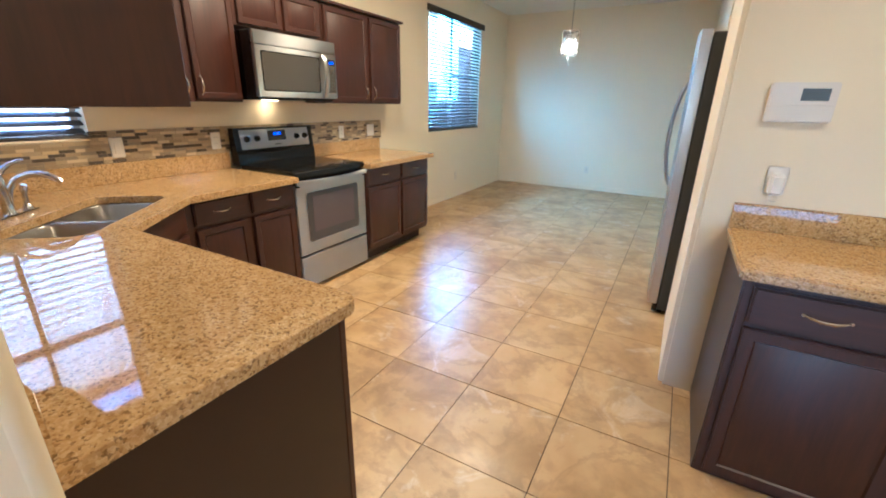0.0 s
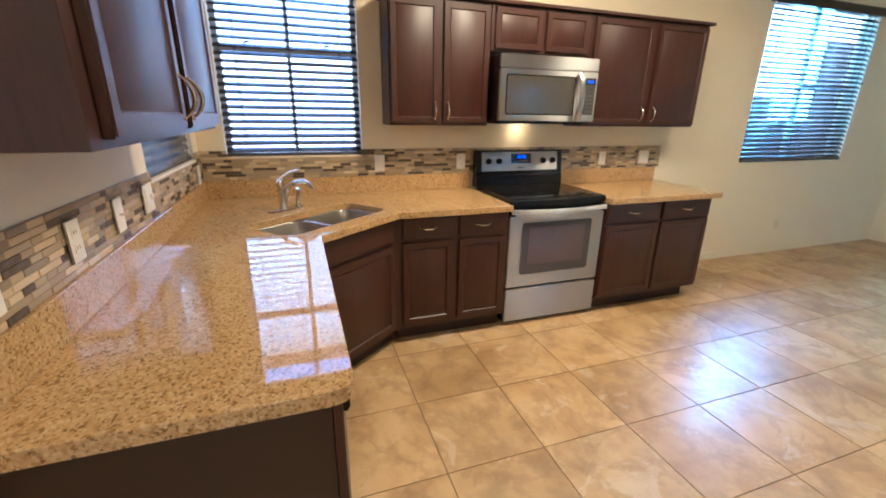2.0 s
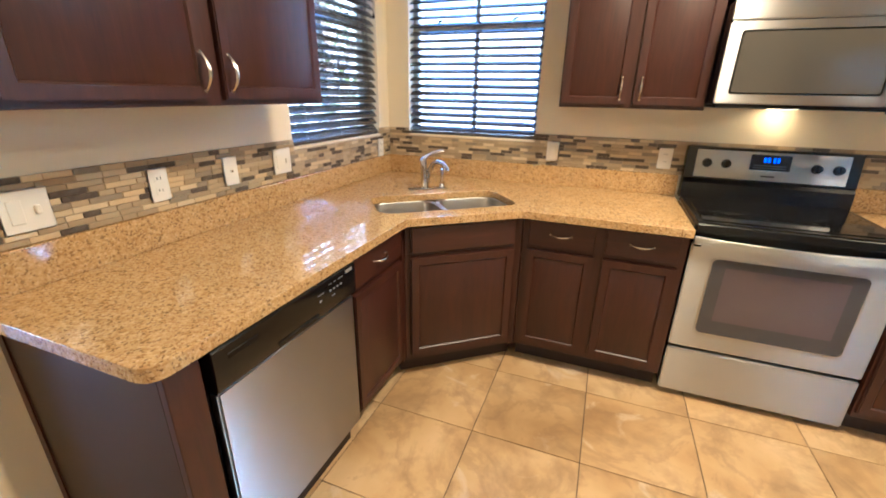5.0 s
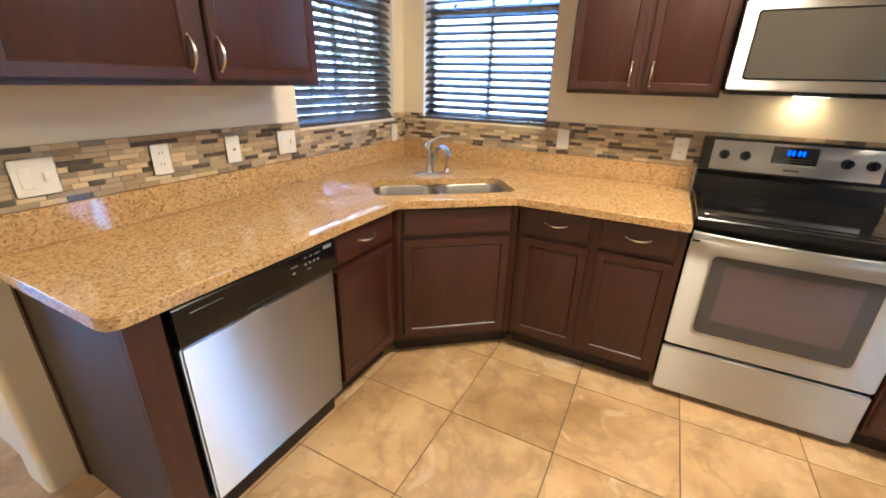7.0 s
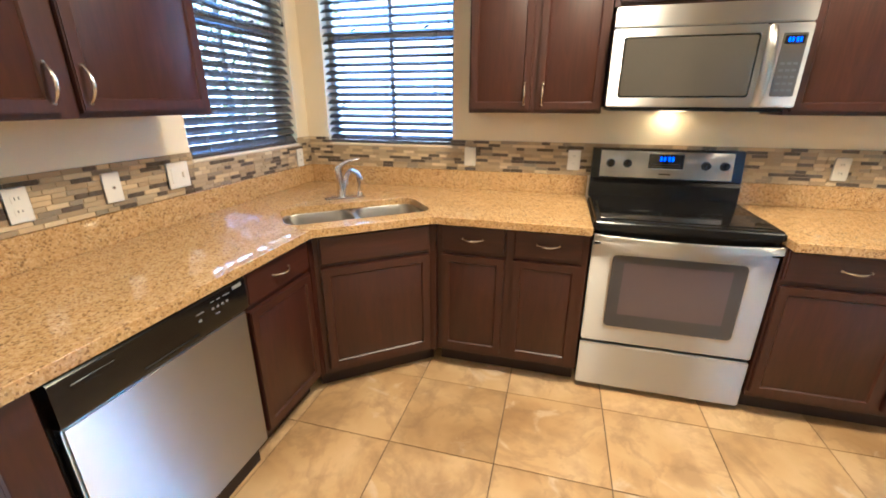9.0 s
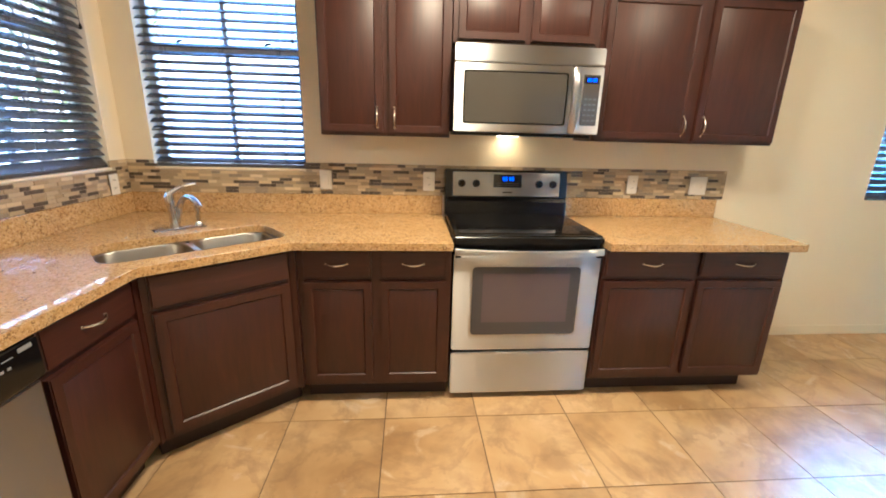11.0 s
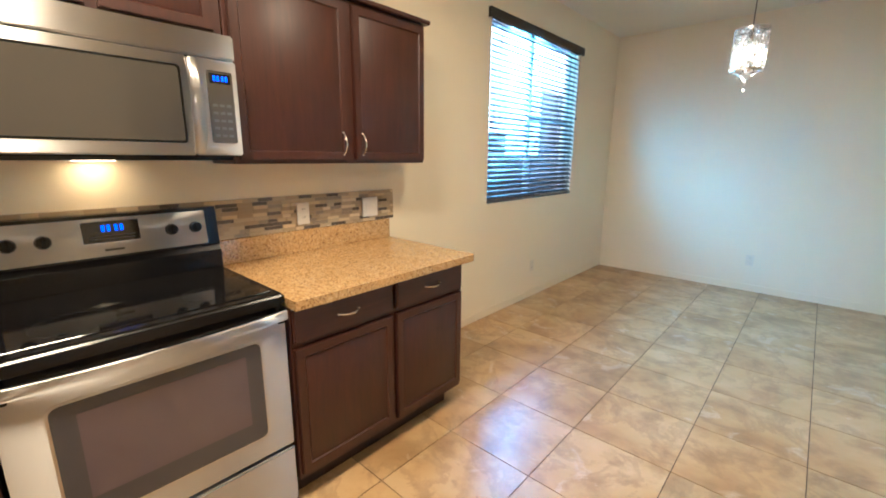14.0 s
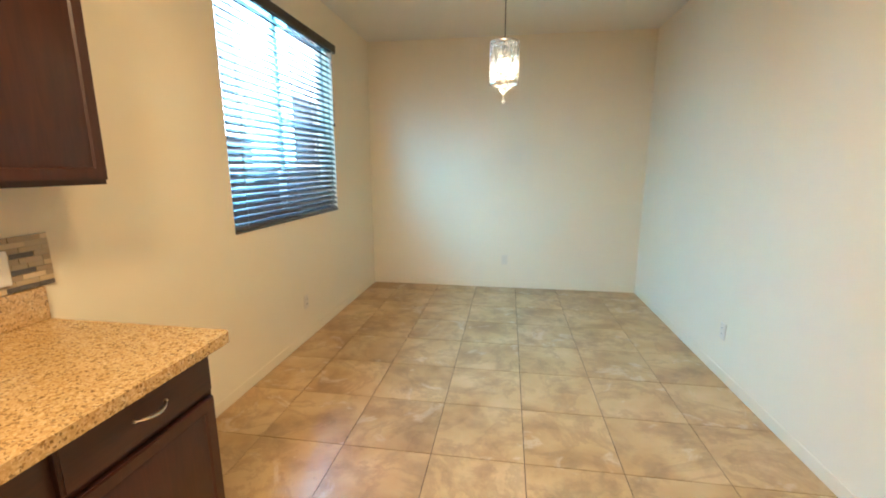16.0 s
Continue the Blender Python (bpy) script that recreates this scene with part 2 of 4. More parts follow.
M_FRIDGE_SIDE = simple("charcoal_side", (0.035, 0.037, 0.040), 0.45)
M_ENDPANEL = simple("end_panel_laminate", (0.028, 0.013, 0.008), 0.36, 0, 0.1, 20, 0.0, 0.55)
M_CRYSTAL = clear_glass("crystal", (1.0, 0.97, 0.92), 0.02)
M_BULB = lit("bulb", (1.0, 0.76, 0.45), 0.55)
M_CANLIGHT = lit("ceiling_light_diffuser", WARM, 0.5)
M_HOODLIGHT = lit("hood_lens", (1.0, 0.62, 0.25), 0.9)
M_STUCCO = simple("stucco", (0.80, 0.77, 0.73), 0.9, 0, 0.06, 30, 0.5)
# near-black so that the gaps of the dining blind look dim
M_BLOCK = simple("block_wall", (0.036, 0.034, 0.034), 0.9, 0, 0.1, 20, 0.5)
M_GRAVEL = simple("gravel", (0.34, 0.28, 0.22), 0.95, 0, 0.2, 60, 0.8)
M_ROOF = simple("roof_tile", (0.28, 0.15, 0.10), 0.85, 0, 0.15, 12)
M_LEAF = simple("leaf", (0.17, 0.21, 0.045), 0.5, 0, 0.25, 8)
M_BARK = simple("bark", (0.16, 0.12, 0.09), 0.9, 0, 0.2, 25, 0.6)

# ---- mesh helpers ----


def box(bm, x0, x1, y0, y1, z0, z1, bevel=0.0, seg=1):
    ret = bmesh.ops.create_cube(bm, size=1.0)
    vs = ret["verts"]
    for v in vs:
        v.co = Vector(((x0 + x1) / 2 + v.co.x * (x1 - x0), (y0 + y1) / 2 + v.co.y * (y1 - y0), (z0 + z1) / 2 + v.co.z * (z1 - z0)))
    if bevel:
        es = list({e for v in vs for e in v.link_edges})
        bmesh.ops.bevel(bm, geom=es, offset=bevel, segments=seg, affect="EDGES", clamp_overlap=True)
    return bm


def nbox(*a, **k):
    return box(bmesh.new(), *a, **k)


def cyl(bm, p0, p1, r0, r1=None, seg=20, caps=True):
    p0, p1 = Vector(p0), Vector(p1)
    r1 = r0 if r1 is None else r1
    d = p1 - p0
    q = d.to_track_quat("Z", "Y").to_matrix().to_4x4()
    bmesh.ops.create_cone(bm, cap_ends=caps, segments=seg, radius1=r0, radius2=r1, depth=d.length, matrix=Matrix.Translation((p0 + p1) / 2) @ q)
    return bm


def tube(bm, pts, r, seg=10):
    """A round bar along a line of points; r: one radius, or one for each point."""
    pts = [Vector(p) for p in pts]
    rs = r if isinstance(r, (list, tuple)) else [r] * len(pts)
    rings, up = [], None
    for i, p in enumerate(pts):
        t = (pts[min(i + 1, len(pts) - 1)] - pts[max(i - 1, 0)]).normalized()
        if up is None:
            up = t.orthogonal().normalized()
        up = (up - t * up.dot(t)).normalized()
        side = t.cross(up)
        rings.append([bm.verts.new(p + (up * math.cos(a) + side * math.sin(a)) * rs[i]) for a in (2 * math.pi * k / seg for k in range(seg))])
    for a, b in zip(rings, rings[1:]):
        for k in range(seg):
            bm.faces.new((a[k], a[(k + 1) % seg], b[(k + 1) % seg], b[k]))
    bm.faces.new(rings[0][::-1])
    bm.faces.new(rings[-1])
    return bm


def lathe(bm, profile, centre=(0, 0, 0), seg=28):
    c = Vector(centre)
    rings = [[bm.verts.new(c + Vector((r * math.cos(a), r * math.sin(a), z))) for a in (2 * math.pi * k / seg for k in range(seg))] for r, z in profile]
    for a, b in zip(rings, rings[1:]):
        for k in range(seg):
            bm.faces.new((a[k], a[(k + 1) % seg], b[(k + 1) % seg], b[k]))
    return bm


def thing(name, m, label, category, group="", kind=""):
    ob = new(name)
    ob.empty_display_size = 0.1
    ob.matrix_world = m if isinstance(m, Matrix) else Matrix.Translation(m)
    return tagged(ob, label, category, group, kind)


def mesh_of(name, bm, material, smooth=None):
    bmesh.ops.recalc_face_normals(bm, faces=bm.faces[:])
    me = bpy.data.meshes.new(name)
    bm.to_mesh(me)
    bm.free()
    me.materials.append(material)
    if smooth is not None:
        me.shade_smooth()
        me.set_sharp_from_angle(angle=radians(smooth))
    return me


def part(name, bm, material, parent, label="", smooth=35):
    """One mesh under a thing or a part, in the coordinates of the thing."""
    ob = new(name, mesh_of(name, bm, material, smooth))
    ob.parent = parent
    if label:
        tagged(ob, label)
    return ob


def solid(name, bm, material, label, category, kind="structure", smooth=35):
    """A top-level mesh in world coordinates."""
    ob = new(name, mesh_of(name, bm, material, smooth))
    return tagged(ob, label, category, "", kind)


def panel(w, h, t=0.02, frame_w=0.055, x=0.0, z=0.0, y=0.0, recess=0.007):
    """A door leaf with a recessed middle: its front faces -y at y, and it lies from (x, z) to (x + w, z + h)."""
    bm = nbox(x, x + w, y, y + t, z, z + h)
    front = min(bm.faces, key=lambda f: f.calc_center_median().y)
    outer = list(front.edges)
    bmesh.ops.inset_region(bm, faces=[front], thickness=frame_w, depth=0)
    bmesh.ops.inset_region(bm, faces=[front], thickness=0.008, depth=-recess)
    bmesh.ops.inset_region(bm, faces=[front], thickness=0.004, depth=0.0015)
    bmesh.ops.bevel(bm, geom=[e for e in outer if e.is_valid], offset=0.004, segments=2, affect="EDGES")
    return bm


def slab(w, h, t=0.02, x=0.0, z=0.0, y=0.0):
    """A plain drawer front with an eased edge."""
    bm = nbox(x, x + w, y, y + t, z, z + h)
    front = min(bm.faces, key=lambda f: f.calc_center_median().y)
    bmesh.ops.bevel(bm, geom=list(front.edges), offset=0.007, segments=3, affect="EDGES")
    return bm


def pull(bm, x, y, z, length, upright, rise=0.03, r=0.0045):
    """An arched bar handle whose feet stand on the plane y, bowed towards -y."""
    pts, rs = [], []
    for k in range(13):
        u = k / 12
        s = (u - 0.5) * length
        d = -rise * math.sin(math.pi * u) ** 0.75
        pts.append((x, y + d, z + s) if upright else (x + s, y + d, z - 0.004 * math.sin(math.pi * u)))
        rs.append(r * (0.75 + 0.5 * math.sin(math.pi * u)))
    tube(bm, pts, rs, 8)
    for s in (-0.5, 0.5):
        p = Vector((x, y, z + s * length)) if upright else Vector((x + s * length, y, z))
        cyl(bm, p, p + Vector((0, -0.005, 0)), r * 1.5, r * 1.1, 10)
    return bm

# ---- the large structure ----
WX, SY, NY, EX, CEIL = -3.30, 2.30, 9.645, -0.21, 2.80
TH = 0.16


def wall_run(name, axis, face, thick, lo, hi, holes, label, top=CEIL, material=None):
    """A wall along x or y with rectangular holes (lo, hi, sill, head); its inner face is at face, its body goes thick that way."""
    cuts = sorted({lo, hi, *[h[0] for h in holes], *[h[1] for h in holes]})
    bm = bmesh.new()
    f0, f1 = sorted((face, face + thick))

    def put(a, b, z0, z1):
        if axis == "y":
            box(bm, f0, f1, a, b, z0, z1)
        else:
            box(bm, a, b, f0, f1, z0, z1)
    for a, b in zip(cuts, cuts[1:]):
        inside = [h for h in holes if h[0] <= a and b <= h[1]]
        if inside:
            h = inside[0]
            if h[2] > 0:
                put(a, b, 0, h[2])
            put(a, b, h[3], top)
        else:
            put(a, b, 0, top)
    bmesh.ops.remove_doubles(bm, verts=bm.verts[:], dist=1e-5)
    seen = {}
    for f in bm.faces[:]:
        key = tuple(round(c, 4) for c in f.calc_center_median())
        seen.setdefault(key, []).append(f)
    twins = [f for fs in seen.values() if len(fs) > 1 for f in fs]
    bmesh.ops.delete(bm, geom=twins, context="FACES")
    return solid(name, bm, material or M_WALL, label, "wall", smooth=None)


W2 = (2.46, 3.325, 1.15, 2.45)     # kitchen window in the west wall: y, z
W1 = (-3.17, -2.30, 1.15, 2.45)    # kitchen window in the south wall: x, z
W3 = (7.05, 8.60, 1.01, 2.47)      # dining window in the west wall: y, z
wall_run("wall_west", "y", WX, -TH, SY - TH, NY + TH, [W2, W3], "cream painted drywall with orange-peel texture and two windows")
wall_run("wall_north", "x", NY, TH, WX, EX + TH, [], "cream painted drywall end wall of the dining area")
wall_run("wall_south", "x", SY, -TH, WX, -0.99, [W1], "cream painted drywall above the kitchen counter")
wall_run("wall_east_dining", "y", EX, TH, 6.20, NY, [], "cream painted drywall beside the dining area")
wall_run("wall_living_west", "y", -0.99, -TH, -2.4, SY - TH, [], "cream painted drywall leading to the living room")
wall_run("wall_living_south", "x", -2.4, -TH, -1.15, 3.0 + TH, [(0.2, 2.2, 0.5, 2.2)], "cream painted drywall with a window")
wall_run("wall_living_east", "y", 3.0, TH, -2.4, 4.36, [], "cream painted drywall of the living room")

# wall between the desk and the refrigerator, its outer corner rounded
bm = nbox(-0.242, 3.0, 4.36, 5.17, 0, CEIL)
edge = [e for e in bm.edges if all(abs(v.co.x + 0.242) < 1e-4 and abs(v.co.y - 4.36) < 1e-4 for v in e.verts)]
bmesh.ops.bevel(bm, geom=edge, offset=0.022, segments=6, affect="EDGES")
solid("wall_desk", bm, M_WALL, "cream painted drywall with a rounded outer corner", "wall")
# refrigerator recess
wall_run("wall_recess_back", "y", 0.62, TH, 5.17, 6.20, [], "cream painted drywall at the back of the refrigerator recess")
wall_run("wall_recess_side", "x", 6.20, TH, EX + TH, 0.78, [], "cream painted drywall at the side of the refrigerator recess")
# rounded corner at the end of the south wall
bm = bmesh.new()
lathe(bm, [(0.0, 0.0), (0.024, 0.0), (0.024, CEIL), (0.0, CEIL)], (-0.99, SY - 0.024, 0), 24)
solid("trim_corner_bead", bm, M_WALL, "rounded cream drywall corner bead", "trim")
solid("trim_corner_return", nbox(-0.992, -0.967, SY - 0.162, SY - 0.024, 0, CEIL), M_WALL, "cream drywall wall end", "trim")

solid("ceiling", nbox(WX - TH, 3.2, -2.6, NY + TH, CEIL, CEIL + 0.12), M_CEIL, "off-white textured drywall ceiling", "ceiling")
floor = solid("floor", nbox(WX - TH, 3.2, -2.6, NY + TH, -0.12, -0.004), M_GROUT, "grout bed under beige stone-look porcelain floor tiles", "floor")

# low painted baseboards of the dining area
solid("baseboard", nbox(EX - 0.007, EX - 0.0005, 6.24, NY - 0.012, 0.0, 0.075, bevel=0.003), M_WALL, "low baseboard painted cream like the wall", "baseboard")
solid("baseboard", nbox(WX + 0.012, EX - 0.0005, NY - 0.007, NY - 0.0005, 0.0, 0.075, bevel=0.003), M_WALL, "low baseboard painted cream like the wall", "baseboard")
solid("baseboard", nbox(WX + 0.0005, WX + 0.007, 5.96, NY - 0.0005, 0.0, 0.075, bevel=0.003), M_WALL, "low baseboard painted cream like the wall", "baseboard")

# ---- windows ----


def window(name, m, w, h, label, slider=False):
    """A fixed frame with a meeting rail and a centre bar; local x along the wall, y outwards, z up from the sill."""
    t = thing(name, m, label, "window", "windows", "structure")
    f = 0.032
    for a in ((0, f, 0, h), (w - f, w, 0, h), (f, w - f, 0, f), (f, w - f, h - f, h)):
        part("window_frame", nbox(a[0], a[1], 0.085, 0.135, a[2], a[3], bevel=0.004), M_WFRAME, t)
    mid = h * 0.508
    if slider:
        part("meeting_stile", nbox(w / 2 - 0.028, w / 2 + 0.028, 0.09, 0.13, f, h - f, bevel=0.004), M_WFRAME, t)
        part("glazing_bar", nbox(w / 2 + 0.028, w - f, 0.098, 0.125, mid - 0.012, mid + 0.012, bevel=0.003), M_WFRAME, t)
        panes = ((f, w / 2 - 0.028, f, h - f), (w / 2 + 0.028, w - f, f, h - f))
    else:
        part("meeting_rail", nbox(f, w - f, 0.09, 0.13, mid - 0.022, mid + 0.022, bevel=0.004), M_WFRAME, t)
        part("glazing_bar", nbox(w / 2 - 0.012, w / 2 + 0.012, 0.098, 0.125, f, mid - 0.022, bevel=0.003), M_WFRAME, t)
        part("glazing_bar", nbox(w / 2 - 0.012, w / 2 + 0.012, 0.098, 0.125, mid + 0.022, h - f, bevel=0.003), M_WFRAME, t)
        for x in (w * 0.22, w * 0.78):
            part("sash_lock", tube(bmesh.new(), [(x - 0.02, 0.088, mid + 0.027), (x, 0.080, mid + 0.032), (x + 0.022, 0.084, mid + 0.036)], [0.006, 0.008, 0.004], 8), M_BLACKPL, t, "small dark sash lock")
        panes = ((f, w - f, f, mid - 0.022), (f, w - f, mid + 0.022, h - f))
    for x0, x1, z0, z1 in panes:
        p = part("pane", nbox(x0, x1, 0.108, 0.112, z0, z1), M_PANE, t)
        p.visible_shadow = False
    return t


def slat_mesh(w):
    bm = bmesh.new()
    prof = []
    for k in range(7):
        u = k / 6 - 0.5
        prof.append((u * 0.050, 0.0025 * (1 - 4 * u * u)))
    ring = [(y, z + 0.0014) for y, z in prof] + [(y, z - 0.0014) for y, z in prof[::-1]]
    a = [bm.verts.new((0, y, z)) for y, z in ring]
    b = [bm.verts.new((w, y, z)) for y, z in ring]
    n = len(ring)
    for k in range(n):
        bm.faces.new((a[k], a[(k + 1) % n], b[(k + 1) % n], b[k]))
    bm.faces.new(a[::-1])
    bm.faces.new(b)
    return mesh_of("slat", bm, M_SLAT, 40)


def blind(m, w, h, tilt, label, proud=0.0, pitch=0.0445, valance_over=0.0):
    """A slatted blind hung in an opening w wide and h high; local y = 0 is the wall face, y outwards."""
    t = thing("window_blind", m, label, "blind", "window blinds")
    y = 0.032 - proud
    g = 0.006
    part("bottom_rail", nbox(g, w - g, y - 0.026, y + 0.026, 0.002, 0.022, bevel=0.004), M_SLAT, t)
    part("headrail", nbox(g, w - g, y - 0.024, y + 0.03, h - 0.045, h - 0.002, bevel=0.002), M_SLAT, t)
    vo = valance_over
    part("valance", nbox(0.002 - vo, w - 0.002 + vo, y - 0.046, y - 0.034, h - 0.075 + vo * 0.6, h - 0.001 + vo * 0.6, bevel=0.004), M_VALANCE, t)
    if vo:
        for s in (-vo, w + vo - 0.012):
            part("valance_return", nbox(s + 0.002, s + 0.01, y - 0.034, -0.001, h - 0.075 + vo * 0.6, h - 0.001 + vo * 0.6), M_VALANCE, t)
    me = slat_mesh(w - 2 * g)
    n = int((h - 0.075) / pitch)
    for k in range(n):
        z = 0.04 + k * pitch
        s = new("slat", me)
        s.parent = t
        s.matrix_basis = pose(g, y, z, tilt + random.uniform(-1.5, 1.5), 0, 0)
    for x in (0.12, w / 2, w - 0.12):
        for dy in (-0.026, 0.026):
            part("ladder_cord", nbox(x - 0.0012, x + 0.0012, y + dy - 0.001, y + dy + 0.001, 0.02, h - 0.04), M_CORD, t)
        if x > w / 2:
            part("tassel", lathe(bmesh.new(), [(0.0, -0.030), (0.008, -0.026), (0.006, -0.008), (0.002, 0.0)], (w - 0.03, y - 0.034, h * 0.55), 10), M_BLACKPL, t, "dark cord tassel")
            part("pull_cord", nbox(w - 0.031, w - 0.029, y - 0.035, y - 0.033, h * 0.55, h - 0.05), M_CORD, t)
        part("lift_cord", nbox(x + 0.010, x + 0.012, y - 0.0275, y - 0.0255, 0.02, h - 0.04), M_CORD, t)
    return t


# west: local x -> +y, local y (outwards) -> -x
window("window_1", pose(WX, W2[0], W2[2], 0, 0, 90), W2[1] - W2[0], W2[3] - W2[2], "white vinyl single-hung window behind a dark blind")
window("window_2", pose(WX, W3[0], W3[2], 0, 0, 90), W3[1] - W3[0], W3[3] - W3[2], "white vinyl sliding dining window behind a dark blind", True)
# south: local x -> -x, local y (outwards) -> -y
window("window_3", pose(W1[1], SY, W1[2], 0, 0, 180), W1[1] - W1[0], W1[3] - W1[2], "white vinyl single-hung window over the counter")
TILT_A, TILT_B = 31, 46
blind(pose(WX, W2[0], W2[2], 0, 0, 90), W2[1] - W2[0], W2[3] - W2[2], TILT_A, "dark brown slatted blind, half open, above the sink")
blind(pose(WX, W3[0], W3[2], 0, 0, 90), W3[1] - W3[0], W3[3] - W3[2], 43, "dark brown slatted blind, half open, in the dining window", 0.016, 0.0445, 0.05)
blind(pose(W1[1], SY, W1[2], 0, 0, 180), W1[1] - W1[0], W1[3] - W1[2], TILT_B, "dark brown slatted blind, half open, over the counter")
for nm, m, w in (("window_sill", pose(WX, W2[0], W2[2], 0, 0, 90), W2[1] - W2[0]), ("window_sill", pose(W1[1], SY, W1[2], 0, 0, 180), W1[1] - W1[0])):
    s = new(nm, mesh_of(nm, nbox(0.0, w, -0.010, 0.084, -0.012, 0.001, bevel=0.004), M_WALL, 35))
    s.matrix_world = m
    tagged(s, "cream painted drywall sill under a window", "sill", "", "structure")
# living-room window behind the walk
t = thing("window_4", pose(0.2, -2.4, 0.5), "white-framed living room window", "window", "", "structure")
for a in ((0, 0.05, 0, 1.7), (1.95, 2.0, 0, 1.7), (0.05, 1.95, 0, 0.05), (0.05, 1.95, 1.65, 1.7), (0.98, 1.02, 0.05, 1.65)):
    part("window_frame", nbox(a[0], a[1], -0.12, -0.06, a[2], a[3], bevel=0.004), M_WHITEPL, t)

# ---- outside ----
solid("ground", nbox(-400, 400, -400, 400, -0.42, -0.15), M_GRAVEL, "pale gravel yard reaching to the horizon", "ground")


def house(m, w, d, h, label):
    t = thing("neighbour_house", m, label, "house")
    part("wall", nbox(0, w, 0, d, 0, h), M_STUCCO, t)
    bm = bmesh.new()
    o = 0.5
    vs = [bm.verts.new(p) for p in ((-o, -o, h), (w + o, -o, h), (w + o, d + o, h), (-o, d + o, h), (w * 0.3, d / 2, h + 1.6), (w * 0.7, d / 2, h + 1.6))]
    for f in ((0, 1, 5, 4), (1, 2, 5), (2, 3, 4, 5), (3, 0, 4), (3, 2, 1, 0)):
        bm.faces.new([vs[k] for k in f])
    part("roof", bm, M_ROOF, t, "brown tiled hip roof", None)
    return t


house(pose(-16.5, -9.0, -0.15), 7.5, 16.0, 5.6, "pale stucco neighbouring house beyond the side yard")
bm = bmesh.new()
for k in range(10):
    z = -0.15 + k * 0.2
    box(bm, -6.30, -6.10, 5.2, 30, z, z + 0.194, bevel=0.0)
# taller stretch added as a dark backdrop for the dining window
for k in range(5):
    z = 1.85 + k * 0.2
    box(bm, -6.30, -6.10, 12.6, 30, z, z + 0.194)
solid("garden_wall", bm, M_BLOCK, "near-black concrete block garden wall added to darken the dining window's view", "wall", smooth=None)


def tree(x, y, height, spread, label):
    """A leafy yard tree: a tapered trunk, limbs, and a crown of many small leaves in clumps."""
    rnd = random.Random(11)
    t = thing("yard_tree", (x, y, -0.15), label, "tree")
    part("trunk", tube(bmesh.new(), [(0, 0, 0), (0.02, 0.01, height * 0.2), (-0.03, 0.02, height * 0.45), (0.0, 0.0, height * 0.75)], [0.09, 0.07, 0.05, 0.02], 9), M_BARK, t)
    crown = bmesh.new()
    for k in range(16):
        a, u = k * 2.4, 0.22 + 0.72 * k / 15
        reach = spread * (0.45 + 0.55 * math.sin(math.pi * min(1, u * 0.9 + 0.1))) * rnd.uniform(0.6, 1.0)
        tip = Vector((math.cos(a) * reach, math.sin(a) * reach, height * u + 0.25))
        part("limb", tube(bmesh.new(), [(0, 0, height * u * 0.75), tip * 0.5 + Vector((0, 0, height * u * 0.4)), tip], [0.025, 0.016, 0.006], 6), M_BARK, t)
        for _ in range(110):
            c = tip * rnd.uniform(0.55, 1.05) + Vector((rnd.gauss(0, 0.2), rnd.gauss(0, 0.2), rnd.gauss(0.05, 0.2)))
            d = Vector((rnd.uniform(-1, 1), rnd.uniform(-1, 1), rnd.uniform(-0.6, 0.6))).normalized()
            e = d.orthogonal().normalized()
            q = rnd.uniform(0.035, 0.06)
            vs = [crown.verts.new(c + p) for p in (-d * q, e * q * 0.45, d * q, -e * q * 0.45)]
            crown.faces.new(vs)
    me = bpy.data.meshes.new("crown")
    crown.to_mesh(me)
    crown.free()
    me.materials.append(M_LEAF)
    ob = new("crown", me)
    ob.parent = t
    tagged(ob, "sunlit yellow-green leaves", "", "", "stuff")
    return t


tree(-5.0, 0.6, 4.6, 1.1, "sunlit yellow-green tree in the yard outside the south window")
# ---- kitchen cabinets ----
# local frame of cabinets: x along the front, y into the wall, z up; the front doors stand at y = 0
GAP = 0.004


def base_cabinet(m, w, bays, label, depth=0.58, top=0.845, right_end=False):
    t = thing("base_cabinet", m, label, "cabinet", "base cabinets")
    y0 = 0.020
    part("body", nbox(0.001, w - 0.001, y0, y0 + depth, 0.105, top, bevel=0.0015), M_WOOD, t)
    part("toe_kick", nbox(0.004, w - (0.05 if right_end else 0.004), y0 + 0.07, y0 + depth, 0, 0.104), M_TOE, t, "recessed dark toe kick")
    for a, b in bays:
        d = part("drawer_front", slab(b - a, 0.135, 0.0195, a, 0.703), M_WOODH, t)
        part("handle", pull(bmesh.new(), (a + b) / 2, 0.0, 0.772, 0.10, False, 0.026), M_NICKEL, d, "satin nickel arched pull")
        part("door", panel(b - a, 0.545, 0.0195, 0.052, a, 0.135), M_WOOD, t)
    return t


FX = -2.612
base_cabinet(pose(FX, 3.412, 0, 0, 0, 90), 0.742, [(0.030, 0.352), (0.395, 0.715)], "dark cherry wood base cabinet with two drawers and two doors")
base_cabinet(pose(FX, 4.922, 0, 0, 0, 90), 1.000, [(0.008, 0.492), (0.516, 0.985)], "dark cherry wood base cabinet beside the range", right_end=True)
FY = 2.935
base_cabinet(pose(-1.803, FY, 0, 0, 0, 180), 0.425, [(0.012, 0.410)], "narrow dark cherry wood base cabinet beside the dishwasher", depth=0.60)
